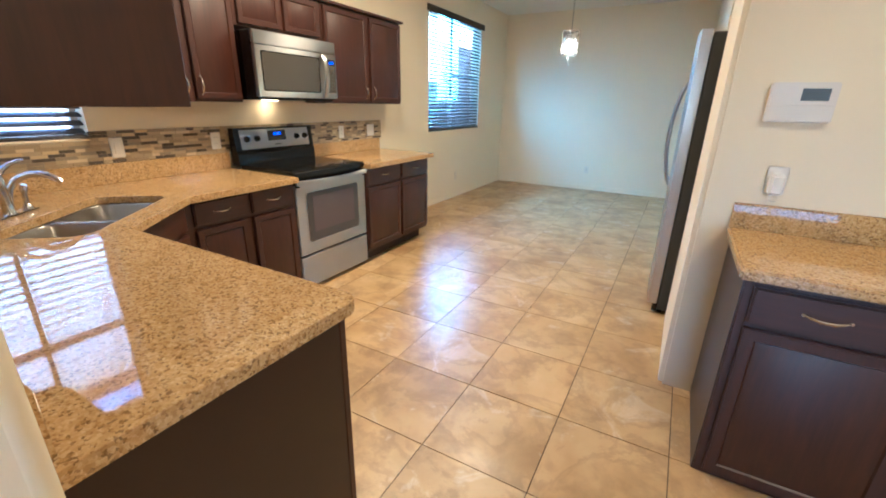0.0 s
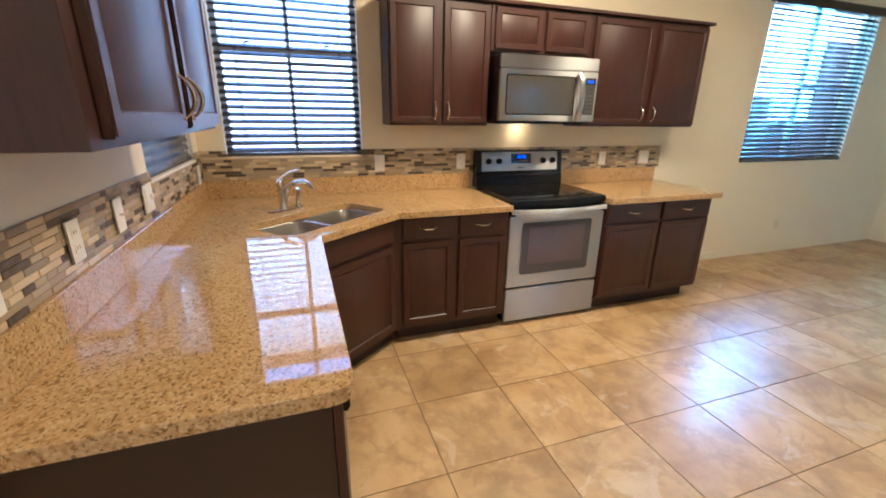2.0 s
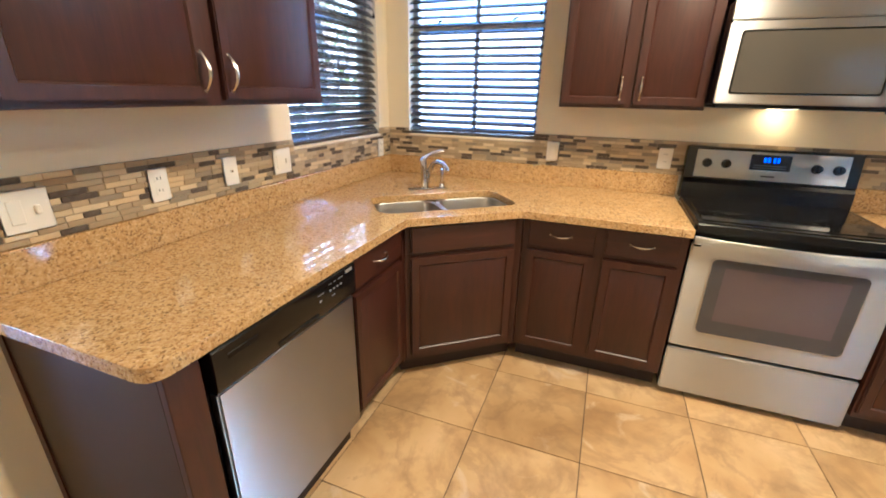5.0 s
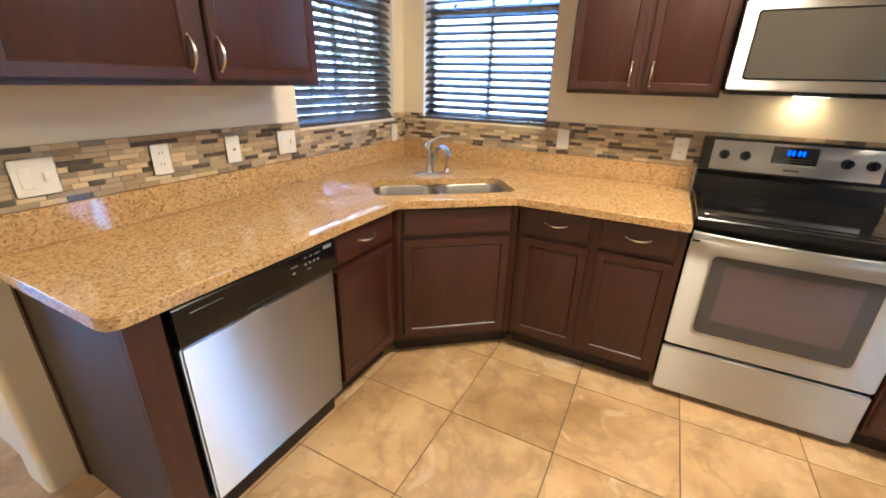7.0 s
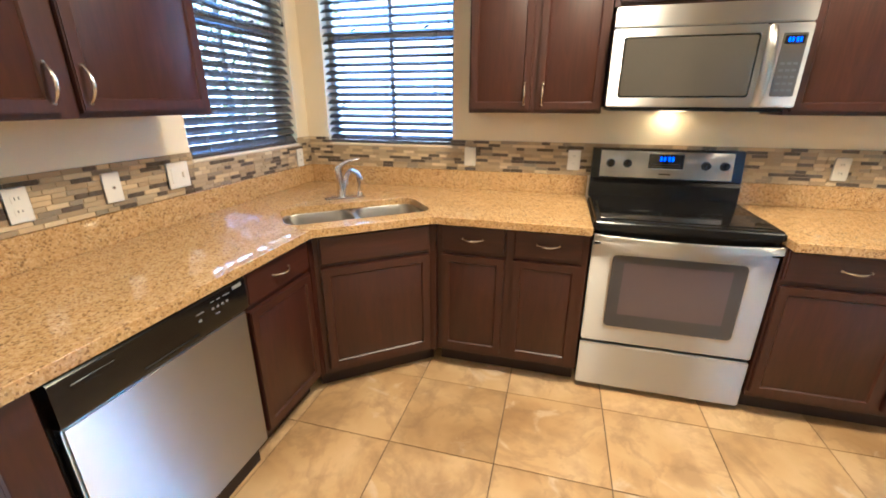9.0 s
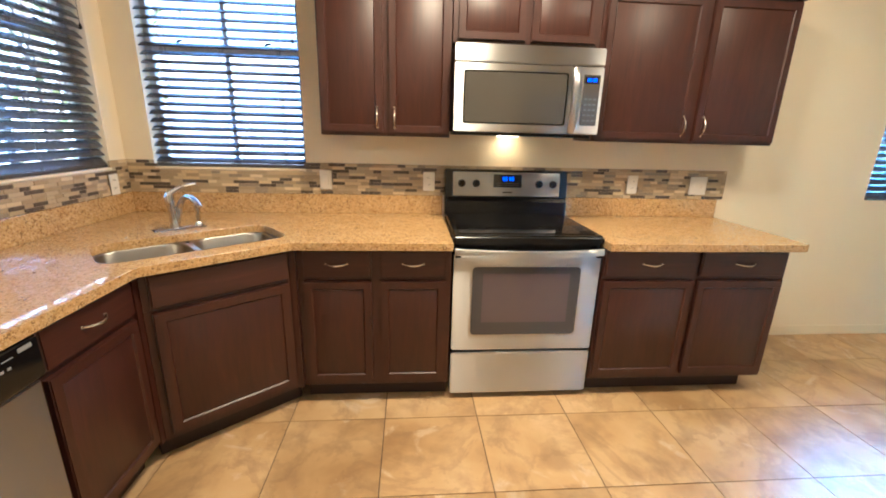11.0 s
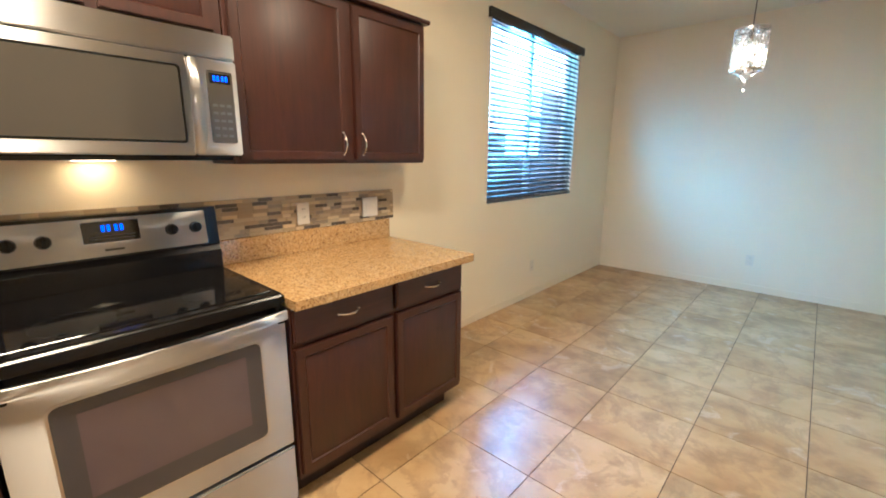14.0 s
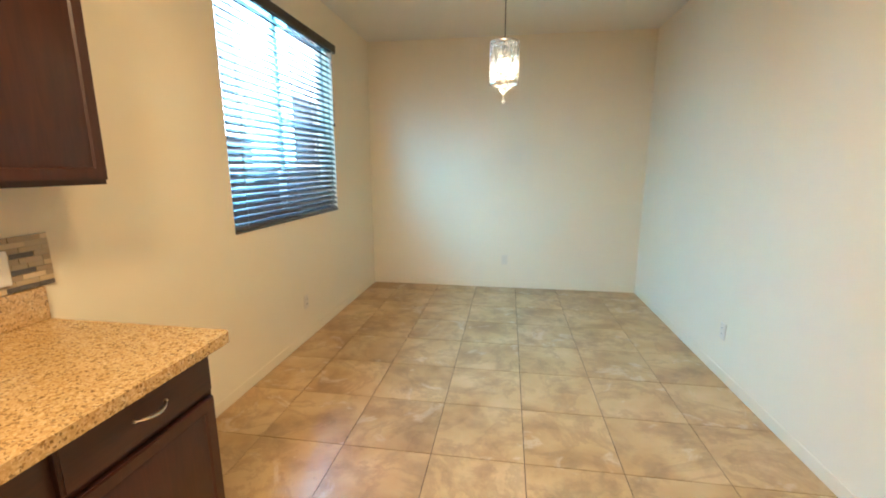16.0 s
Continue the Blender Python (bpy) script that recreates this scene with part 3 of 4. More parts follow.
# corner cabinet under the sink, set across the corner
DA, DB = Vector((-2.236, 2.945, 0)), Vector((-2.606, 3.405, 0))
dw, dang = (DB - DA).length, math.degrees(math.atan2(DB.y - DA.y, DB.x - DA.x))
sc = thing("sink_cabinet", Matrix.Translation(DA) @ pose(0, 0, 0, 0, 0, dang), "dark cherry wood corner sink cabinet with a false drawer front", "cabinet", "base cabinets")
bm = bmesh.new()
poly = [(0.0, 0.02), (dw, 0.02), (dw + 0.30, 0.30), (dw + 0.02, 0.58), (-0.02, 0.58), (-0.30, 0.30)]
for z0, z1, inset in ((0.105, 0.690, 0.0),):
    lo = [bm.verts.new((x, y, z0)) for x, y in poly]
    hi = [bm.verts.new((x, y, z1)) for x, y in poly]
    bm.faces.new(lo[::-1])
    bm.faces.new(hi)
    for k in range(len(poly)):
        j = (k + 1) % len(poly)
        bm.faces.new((lo[k], lo[j], hi[j], hi[k]))
part("body", bm, M_WOOD, sc, smooth=None)
part("face_rail", nbox(0.0, dw, 0.0205, 0.038, 0.691, 0.845), M_WOOD, sc)
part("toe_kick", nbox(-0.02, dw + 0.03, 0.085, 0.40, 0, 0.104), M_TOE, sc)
part("drawer_front", slab(dw - 0.05, 0.135, 0.0195, 0.025, 0.703), M_WOODH, sc)
part("door", panel(dw - 0.05, 0.545, 0.0195, 0.055, 0.025, 0.135), M_WOOD, sc)

for x0, x1, y0, y1 in ((-2.268, -2.226, 2.870, 2.928), (-2.650, -2.612, 3.380, 3.4115)):
    solid("filler_strip", nbox(x0, x1, y0, y1, 0.105, 0.845), M_WOOD, "dark cherry wood filler strip at a cabinet corner", "trim")

# end panel and filler stile of the peninsula
ep = thing("end_panel", (-1.165, FY, 0), "dark laminate end panel and stile closing the counter run", "panel")
part("stile", nbox(0.0, 0.088, -0.022, 0.0, 0.0, 0.845, bevel=0.002), M_WOOD, ep)
part("panel", nbox(0.070, 0.087, -0.632, -0.023, 0.0, 0.845, bevel=0.002), M_ENDPANEL, ep)
part("back_stile", nbox(0.0875, 0.092, -0.632, -0.604, 0.0, 0.845), M_WOOD, ep)


def upper_cabinet(m, w, bays, z0, z1, label, depth=0.295, cap=(0.0, 0.0), handles=()):
    t = thing("wall_cabinet", m, label, "cabinet", "wall cabinets")
    y0 = 0.020
    part("body", nbox(0.001, w - 0.001, y0, y0 + depth, z0, z1, bevel=0.0015), M_WOOD, t)
    part("top_moulding", nbox(-cap[0], w + cap[1], -0.012, y0 + depth, z1 + 0.0005, z1 + 0.022, bevel=0.004), M_WOOD, t)
    for (a, b), hx in zip(bays, handles):
        d = part("door", panel(b - a, z1 - z0 - 0.035, 0.0195, 0.052, a, z0 + 0.016), M_WOOD, t)
        if hx is not None:
            part("handle", pull(bmesh.new(), hx, 0.0, z0 + 0.095, 0.105, True, 0.03), M_NICKEL, d, "satin nickel arched pull")
    return t


UX = -3.035
UZ0, UZ1 = 1.357, 2.118
UD = 0.245
upper_cabinet(pose(UX, 3.474, 0, 0, 0, 90), 0.690, [(0.010, 0.330), (0.362, 0.680)], UZ0, UZ1, "dark cherry wood wall cabinet with two doors", UD, (0.02, 0.0), (0.300, 0.392))
upper_cabinet(pose(UX, 4.166, 0, 0, 0, 90), 0.788, [(0.028, 0.378), (0.410, 0.755)], 1.835, UZ1, "short dark cherry wood wall cabinet above the microwave", UD, (0.0, 0.0), (None, None))
upper_cabinet(pose(UX, 4.956, 0, 0, 0, 90), 1.100, [(0.020, 0.558), (0.600, 1.090)], UZ0, UZ1, "dark cherry wood wall cabinet with two doors", UD, (0.0, 0.03), (0.520, 0.638))
upper_cabinet(pose(-1.055, 2.620, 0, 0, 0, 180), 1.102, [(0.050, 0.548), (0.600, 1.080)], UZ0 + 0.008, UZ1, "dark cherry wood wall cabinet above the counter run", 0.297, (0.02, 0.02), (0.525, 0.624))

# ---- granite worktops ----
CT, CB = 0.885, 0.847


def rounded(poly, r, seg=6):
    """Corner-rounded copy of a polygon; r: a radius for each corner."""
    out = []
    n = len(poly)
    for k in range(n):
        p, a, b = Vector(poly[k]), Vector(poly[k - 1]), Vector(poly[(k + 1) % n])
        if r[k] <= 0:
            out.append(p)
            continue
        u, v = (a - p).normalized(), (b - p).normalized()
        ang = u.angle(v)
        d = r[k] / math.tan(ang / 2)
        p0, p1 = p + u * d, p + v * d
        for i in range(seg + 1):
            s = i / seg
            out.append((1 - s) ** 2 * p0 + 2 * s * (1 - s) * p + s * s * p1)
    return out


def worktop_mesh(outer, hole=None):
    bm = bmesh.new()
    edges = []
    for loop in [outer] + ([hole] if hole else []):
        vs = [bm.verts.new((p[0], p[1], CB)) for p in loop]
        edges += [bm.edges.new((vs[k], vs[(k + 1) % len(vs)])) for k in range(len(vs))]
    fill = bmesh.ops.triangle_fill(bm, use_beauty=True, edges=edges)
    faces = [g for g in fill["geom"] if isinstance(g, bmesh.types.BMFace)]
    ext = bmesh.ops.extrude_face_region(bm, geom=faces)
    for v in [g for g in ext["geom"] if isinstance(g, bmesh.types.BMVert)]:
        v.co.z = CT
    return bm


def worktop(label, outer, hole=None):
    t = thing("worktop", (0, 0, 0), label, "worktop", "granite worktops")
    s = part("slab", worktop_mesh(outer, hole), M_GRANITE, t)
    bv = s.modifiers.new("eased_edge", "BEVEL")
    bv.width, bv.segments, bv.limit_method, bv.angle_limit = 0.009, 3, "ANGLE", radians(50)
    return t


SINK_C, SINK_A = Vector((-2.598, 2.985)), math.degrees(math.atan2(0.77, -0.64))
SL, SW = 0.362, 0.175
sd = Vector((math.cos(radians(SINK_A)), math.sin(radians(SINK_A))))
sn = Vector((sd.y, -sd.x))      # towards the room


def sink_loop(l, w, r, cx=0.0, seg=6):
    pts = rounded([(cx - l, -w), (cx + l, -w), (cx + l, w), (cx - l, w)], [r] * 4, seg)
    return pts


hole = [SINK_C + sd * p.x + sn * p.y for p in sink_loop(SL, SW, 0.085)]
outer = rounded([(-1.036, 2.962), (-2.210, 2.962), (-2.572, 3.408), (-2.572, 4.154), (WX + 0.001, 4.154), (WX + 0.001, SY + 0.001), (-1.036, SY + 0.001)],
                [0.06, 0.02, 0.02, 0.0, 0, 0, 0.0])
ct = worktop("polished speckled golden granite worktop with a corner sink cutout", [(p.x, p.y) for p in outer], [(p.x, p.y) for p in hole])
SPL = 1.003
part("splashback", nbox(WX + 0.001, WX + 0.021, SY + 0.0215, 4.154, CT + 0.0005, SPL, bevel=0.002), M_GRANITE, ct)
part("splashback", nbox(WX + 0.001, -1.06, SY + 0.001, SY + 0.021, CT + 0.0005, SPL, bevel=0.002), M_GRANITE, ct)
outer = rounded([(-2.572, 5.972), (WX + 0.001, 5.972), (WX + 0.001, 4.923), (-2.572, 4.923)], [0.03, 0, 0, 0])
ct2 = worktop("polished speckled golden granite worktop beside the range", [(p.x, p.y) for p in outer])
part("splashback", nbox(WX + 0.001, WX + 0.021, 4.925, 5.972, CT + 0.0005, SPL, bevel=0.002), M_GRANITE, ct2)

# ---- sink and faucet ----
sink = thing("sink", Matrix.Translation((SINK_C.x, SINK_C.y, 0)) @ pose(0, 0, 0, 0, 0, SINK_A), "brushed stainless steel double-bowl undermount sink", "sink")
for cx in (-0.1835, 0.1835):
    bm = bmesh.new()
    rings = []
    for l, w, r, z in ((0.190, 0.196, 0.09, CB - 0.0005), (0.170, 0.175, 0.08, CB - 0.0005), (0.166, 0.171, 0.078, CB - 0.008), (0.158, 0.162, 0.075, 0.740), (0.148, 0.152, 0.07, 0.706), (0.118, 0.122, 0.06, 0.697), (0.045, 0.045, 0.044, 0.692)):
        rings.append([bm.verts.new((p.x, -p.y, z)) for p in sink_loop(l if z < CB - 0.001 or l < 0.18 else 0.1835, w, r, cx)])
    for a, b in zip(rings, rings[1:]):
        n = len(a)
        for k in range(n):
            bm.faces.new((a[k], a[(k + 1) % n], b[(k + 1) % n], b[k]))
    bm.faces.new(rings[-1])
    bowl = part("bowl", bm, M_SINK, sink, smooth=60)
    part("drain", lathe(bmesh.new(), [(0.0, 0.694), (0.030, 0.694), (0.036, 0.697), (0.042, 0.6945), (0.042, 0.690)], (cx, 0, 0)), M_CHROME, bowl, "polished drain ring")

fa = thing("faucet", Matrix.Translation((-2.832, 2.802, CT)) @ pose(0, 0, 0, 0, 0, SINK_A), "brushed nickel single-lever kitchen faucet behind the sink", "faucet")
bm = bmesh.new()
box(bm, -0.115, 0.115, -0.028, 0.028, 0.0005, 0.008, bevel=0.004, seg=2)
part("base_plate", bm, M_CHROME, fa)
bm = bmesh.new()
tube(bm, [(-0.02, 0, 0.008), (-0.02, 0, 0.02), (-0.022, 0, 0.06), (-0.026, 0, 0.12), (-0.030, 0, 0.165), (-0.024, 0, 0.185)], [0.027, 0.022, 0.019, 0.019, 0.022, 0.014], 16)
part("body", bm, M_CHROME, fa)
bm = bmesh.new()
tube(bm, [(-0.03, 0, 0.165), (-0.01, -0.008, 0.19), (0.025, -0.02, 0.212), (0.065, -0.03, 0.222), (0.085, -0.034, 0.222)], [0.013, 0.012, 0.009, 0.007, 0.006], 10)
part("lever", bm, M_CHROME, fa)
bm = bmesh.new()
pts, rs = [], []
for k in range(15):
    u = k / 14
    a = math.pi * 0.80 * u
    pts.append((0.0 + 0.055 * u, -0.10 * (1 - math.cos(a)), 0.075 + 0.095 * math.sin(a)))
    rs.append(0.0155 - 0.003 * u)
tube(bm, [(-0.012, 0, 0.03)] + pts, [0.014] + rs, 12)
part("spout", bm, M_CHROME, fa)
bm = bmesh.new()
tube(bm, [(0.085, 0, 0.006), (0.085, 0, 0.02), (0.085, 0, 0.03), (0.085, -0.003, 0.075), (0.085, -0.006, 0.10), (0.085, -0.01, 0.115)], [0.020, 0.018, 0.011, 0.011, 0.015, 0.012], 12)
part("side_spray", bm, M_CHROME, fa)

# ---- electric range ----
RW = 0.752
rg = thing("range", pose(-2.632, 4.1625, 0, 0, 0, 90), "stainless steel electric range with a black glass cooktop", "stove")
part("body", nbox(0.002, RW - 0.002, 0.032, 0.640, 0.028, 0.858, bevel=0.002), M_BLACK, rg, "black enamel side panels")
for fx in (0.05, RW - 0.05):
    for fy in (0.08, 0.58):
        part("foot", cyl(bmesh.new(), (fx, fy, 0), (fx, fy, 0.0285), 0.016, 0.014, 14), M_BLACKPL, rg)
dr = part("storage_drawer", nbox(0.003, RW - 0.003, 0.0, 0.031, 0.032, 0.276, bevel=0.006, seg=2), M_STEEL, rg, "brushed steel drawer front")
od = part("oven_door", nbox(0.003, RW - 0.003, 0.0, 0.031, 0.290, 0.812, bevel=0.006, seg=2), M_STEEL, rg, "brushed steel oven door")


def rounded_plate(x0, x1, z0, z1, y0, y1, r, seg=6):
    bm = bmesh.new()
    loop = rounded([(x0, z0), (x1, z0), (x1, z1), (x0, z1)], [r] * 4, seg)
    a = [bm.verts.new((p.x, y0, p.y)) for p in loop]
    b = [bm.verts.new((p.x, y1, p.y)) for p in loop]
    n = len(loop)
    bm.faces.new(a)
    bm.faces.new(b[::-1])
    for k in range(n):
        bm.faces.new((a[k], b[k], b[(k + 1) % n], a[(k + 1) % n]))
    return bm


wn_ = part("window_trim", rounded_plate(0.090, 0.655, 0.375, 0.758, -0.0022, 0.004, 0.03), M_STEELV, od, "pale pressed rim")
part("oven_window", rounded_plate(0.097, 0.648, 0.382, 0.751, -0.0042, 0.004, 0.026), M_OVENGLASS, od, "dark tinted oven glass")
part("viewing_area", rounded_plate(0.150, 0.595, 0.452, 0.716, -0.0055, 0.004, 0.006), M_OVENVIEW, od, "clearer viewing area with a reflection tint in its colour")
# bowed handle across the top of the door
bm = bmesh.new()
sec = [(-0.5, -0.5), (0.5, -0.5), (0.5, 0.35), (0.2, 0.5), (-0.2, 0.5), (-0.5, 0.35)]
rings = []
for k in range(25):
    u = k / 24
    x = 0.004 + u * (RW - 0.008)
    bow = 0.016 + 0.016 * math.sin(math.pi * u)
    rings.append([bm.verts.new((x, -bow + a * 0.016, 0.832 - 0.010 * math.sin(math.pi * u) + b * 0.034)) for a, b in sec])
for a, b in zip(rings, rings[1:]):
    for k in range(6):
        bm.faces.new((a[k], a[(k + 1) % 6], b[(k + 1) % 6], b[k]))
bm.faces.new(rings[0][::-1])
bm.faces.new(rings[-1])
part("handle", bm, M_STEEL, od, "bowed brushed steel handle", 50)
for sx in (0.006, RW - 0.036):
    part("handle_post", nbox(sx, sx + 0.03, -0.014, 0.004, 0.800, 0.845, bevel=0.003), M_BLACKPL, od)
cook = part("cooktop", nbox(-0.004, RW + 0.004, -0.004, 0.560, 0.859, 0.908, bevel=0.012, seg=3), M_BLACK, rg, "black enamel cooktop rim")
part("glass", nbox(0.030, RW - 0.030, 0.045, 0.545, 0.9082, 0.9115, bevel=0.0012), M_BLACKGLASS, cook, "black ceramic glass")
for bx, by, br in ((0.20, 0.17, 0.105), (0.56, 0.17, 0.085), (0.20, 0.43, 0.085), (0.56, 0.43, 0.105)):
    part("burner_ring", lathe(bmesh.new(), [(br - 0.003, 0.9116), (br, 0.9119), (br + 0.003, 0.9116)], (bx, by, 0), 40), M_RING, cook, "faint printed burner ring")
bm = bmesh.new()
prof = [(0.556, 0.9), (0.560, 0.985), (0.575, 1.006), (0.568, 1.010), (0.590, 1.172), (0.640, 1.172), (0.640, 0.9)]
a = [bm.verts.new((0.0, y, z)) for y, z in prof]
b = [bm.verts.new((RW, y, z)) for y, z in prof]
for k in range(len(prof)):
    j = (k + 1) % len(prof)
    bm.faces.new((a[k], b[k], b[j], a[j]))
bm.faces.new(a)
bm.faces.new(b[::-1])
bg = part("backguard", bm, M_BLACK, rg, "black backguard", 25)
tilt_m = pose(0, 0.5715, 1.012, -7.7, 0, 0)


def on_guard(bm):
    bm.transform(tilt_m)
    return bm


part("control_panel", on_guard(rounded_plate(0.046, RW - 0.046, 0.006, 0.148, -0.004, 0.003, 0.004)), M_STEEL, bg, "brushed steel control panel")
part("display", on_guard(rounded_plate(0.293, 0.467, 0.058, 0.136, -0.0065, 0.001, 0.004)), M_BLACKGLASS, bg, "black display window")
for k, dx in enumerate((0.355, 0.372, 0.395, 0.412)):
    part("digit", on_guard(rounded_plate(dx - 0.005, dx + 0.005, 0.098, 0.122, -0.0075, 0.0, 0.002, 2)), M_BLUE, bg, "glowing blue digit")
for r_ in range(2):
    part("button_row", on_guard(nbox(0.31, 0.45, -0.0072, 0.0, 0.068 + r_ * 0.012, 0.072 + r_ * 0.012)), M_GREYPL, bg)
part("display_trim", on_guard(nbox(0.293, 0.467, -0.0068, 0.0, 0.050, 0.056)), M_STEELV, bg)
for kx in (0.100, 0.188, 0.576, 0.664):
    kb = part("knob", on_guard(cyl(bmesh.new(), (kx, -0.003, 0.080), (kx, -0.026, 0.080), 0.024, 0.019, 24)), M_BLACKPL, bg, "black control knob")
    part("pointer", on_guard(nbox(kx - 0.004, kx + 0.004, -0.034, -0.024, 0.060, 0.100, bevel=0.002)), M_BLACKPL, kb)
part("badge", on_guard(nbox(0.350, 0.410, -0.0046, 0.0, 0.024, 0.032)), M_GREYPL, bg, "small grey maker's mark")

# ---- microwave above the range ----
MW_W, MZ0, MZ1 = 0.756, 1.392, 1.806
mw = thing("microwave", pose(-2.885, 4.1675, 0, 0, 0, 90), "stainless steel over-the-range microwave with a blue clock", "microwave")
part("body", nbox(0.002, MW_W - 0.002, 0.030, 0.410, MZ0 - 0.004, MZ1 - 0.002, bevel=0.003), M_BLACK, mw, "black enamel housing")
part("vent_panel", nbox(0.0, MW_W, 0.002, 0.029, MZ1 - 0.083, MZ1, bevel=0.005, seg=2), M_STEEL, mw, "brushed steel vent cover")
md = part("door", nbox(0.0, 0.598, 0.0, 0.029, MZ0, MZ1 - 0.087, bevel=0.005, seg=2), M_STEEL, mw, "brushed steel door")
part("door_glass", rounded_plate(0.052, 0.566, MZ0 + 0.048, MZ1 - 0.128, -0.0025, 0.004, 0.012), M_MWGLASS, md, "dark mesh window")
part("glass_edge", rounded_plate(0.045, 0.573, MZ0 + 0.041, MZ1 - 0.121, -0.0012, 0.004, 0.014), M_BLACKPL, md)
bm = bmesh.new()
pts, rs = [], []
for k in range(15):
    u = k / 14
    pts.append((0.603, -0.012 - 0.036 * math.sin(math.pi * u) ** 0.7, MZ0 + 0.012 + u * 0.302))
    rs.append(0.012 + 0.003 * math.sin(math.pi * u))
tube(bm, pts, rs, 12)
for v in bm.verts:
    v.co.x = 0.603 + (v.co.x - 0.603) * 1.5
part("handle", bm, M_STEELV, md, "bowed steel handle")
cp = part("control_side", nbox(0.600, MW_W, 0.0, 0.029, MZ0, MZ1 - 0.087, bevel=0.005, seg=2), M_STEEL, mw, "brushed steel control side")
part("control_glass", rounded_plate(0.652, 0.738, MZ0 + 0.045, MZ1 - 0.125, -0.0025, 0.004, 0.006), M_MWGLASS, cp, "dark touch panel")
part("clock_window", rounded_plate(0.660, 0.730, MZ1 - 0.166, MZ1 - 0.134, -0.0035, 0.002, 0.003), M_BLACKGLASS, cp)
for dx in (0.676, 0.688, 0.704, 0.716):
    part("digit", rounded_plate(dx - 0.004, dx + 0.004, MZ1 - 0.159, MZ1 - 0.141, -0.0045, 0.0, 0.0015, 2), M_BLUE, cp, "glowing blue digit")
for r_ in range(5):
    for c_ in range(3):
        part("key", nbox(0.664 + c_ * 0.023, 0.680 + c_ * 0.023, -0.0032, 0.0, MZ0 + 0.065 + r_ * 0.026, MZ0 + 0.074 + r_ * 0.026), M_GREYPL, cp)
part("underside", nbox(0.02, MW_W - 0.02, 0.05, 0.40, MZ0 - 0.018, MZ0 - 0.0045), M_BLACK, mw, "black vent underside")
part("lamp_lens", nbox(0.30, 0.42, 0.315, 0.365, MZ0 - 0.024, MZ0 - 0.0185), M_HOODLIGHT, mw, "warm glowing cooktop lamp")
hl = bpy.data.lights.new("hood_lamp", "AREA")
hl.shape, hl.size, hl.size_y, hl.energy, hl.color = "RECTANGLE", 0.10, 0.04, 0.03, (1.0, 0.60, 0.24)
new("hood_lamp", hl).matrix_world = pose(-3.225, 4.53, MZ0 - 0.027)

# ---- dishwasher ----
DWW = 0.618
dw_ = thing("dishwasher", pose(-1.172, FY + 0.012, 0, 0, 0, 180), "stainless steel dishwasher with a black control strip", "dishwasher")
part("tub", nbox(0.004, DWW - 0.004, 0.035, 0.60, 0.10, 0.842), M_BLACK, dw_)
part("door", nbox(0.012, DWW - 0.006, 0.0, 0.034, 0.128, 0.712, bevel=0.006, seg=2), M_STEEL, dw_, "brushed steel door")
bm = bmesh.new()
prof = [(0.034, 0.716), (-0.004, 0.716), (-0.012, 0.730), (-0.012, 0.834), (-0.004, 0.842), (0.034, 0.842)]
a = [bm.verts.new((0.008, y, z)) for y, z in prof]
b = [bm.verts.new((DWW - 0.004, y, z)) for y, z in prof]
for k in range(len(prof)):
    j = (k + 1) % len(prof)
    bm.faces.new((a[k], b[k], b[j], a[j]))
bm.faces.new(a)
bm.faces.new(b[::-1])
dc = part("control_strip", bm, M_BLACKPL, dw_, "glossy black control strip")
part("vent", nbox(0.050, 0.150, -0.0135, -0.010, 0.796, 0.812, bevel=0.001), M_BLACK, dc, "narrow vent slot")
for k in range(3):
    part("vent_slat", nbox(0.052, 0.148, -0.0145, -0.0136, 0.798 + k * 0.005, 0.8005 + k * 0.005), M_BLACKPL, dc)
part("grip", nbox(0.215, 0.400, -0.0150, -0.008, 0.728, 0.742, bevel=0.003), M_BLACK, dc, "recessed door grip")
for k, (kx, kz, kw) in enumerate(((0.40, 0.80, 0.03), (0.405, 0.775, 0.012), (0.46, 0.815, 0.014), (0.485, 0.815, 0.014), (0.51, 0.815, 0.03), (0.46, 0.790, 0.010), (0.48, 0.790, 0.010), (0.50, 0.790, 0.010), (0.52, 0.790, 0.010), (0.47, 0.770, 0.02))):
    part("button_mark", nbox(kx, kx + kw, -0.0126, -0.011, kz, kz + (0.003 if k in (0, 2, 3, 4, 9) else 0.007)), M_MARK, dc)
part("badge", nbox(0.555, 0.595, -0.0128, -0.011, 0.818, 0.830), M_MARK, dc, "pale maker's mark")
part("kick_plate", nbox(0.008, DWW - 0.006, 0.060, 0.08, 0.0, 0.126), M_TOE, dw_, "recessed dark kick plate")

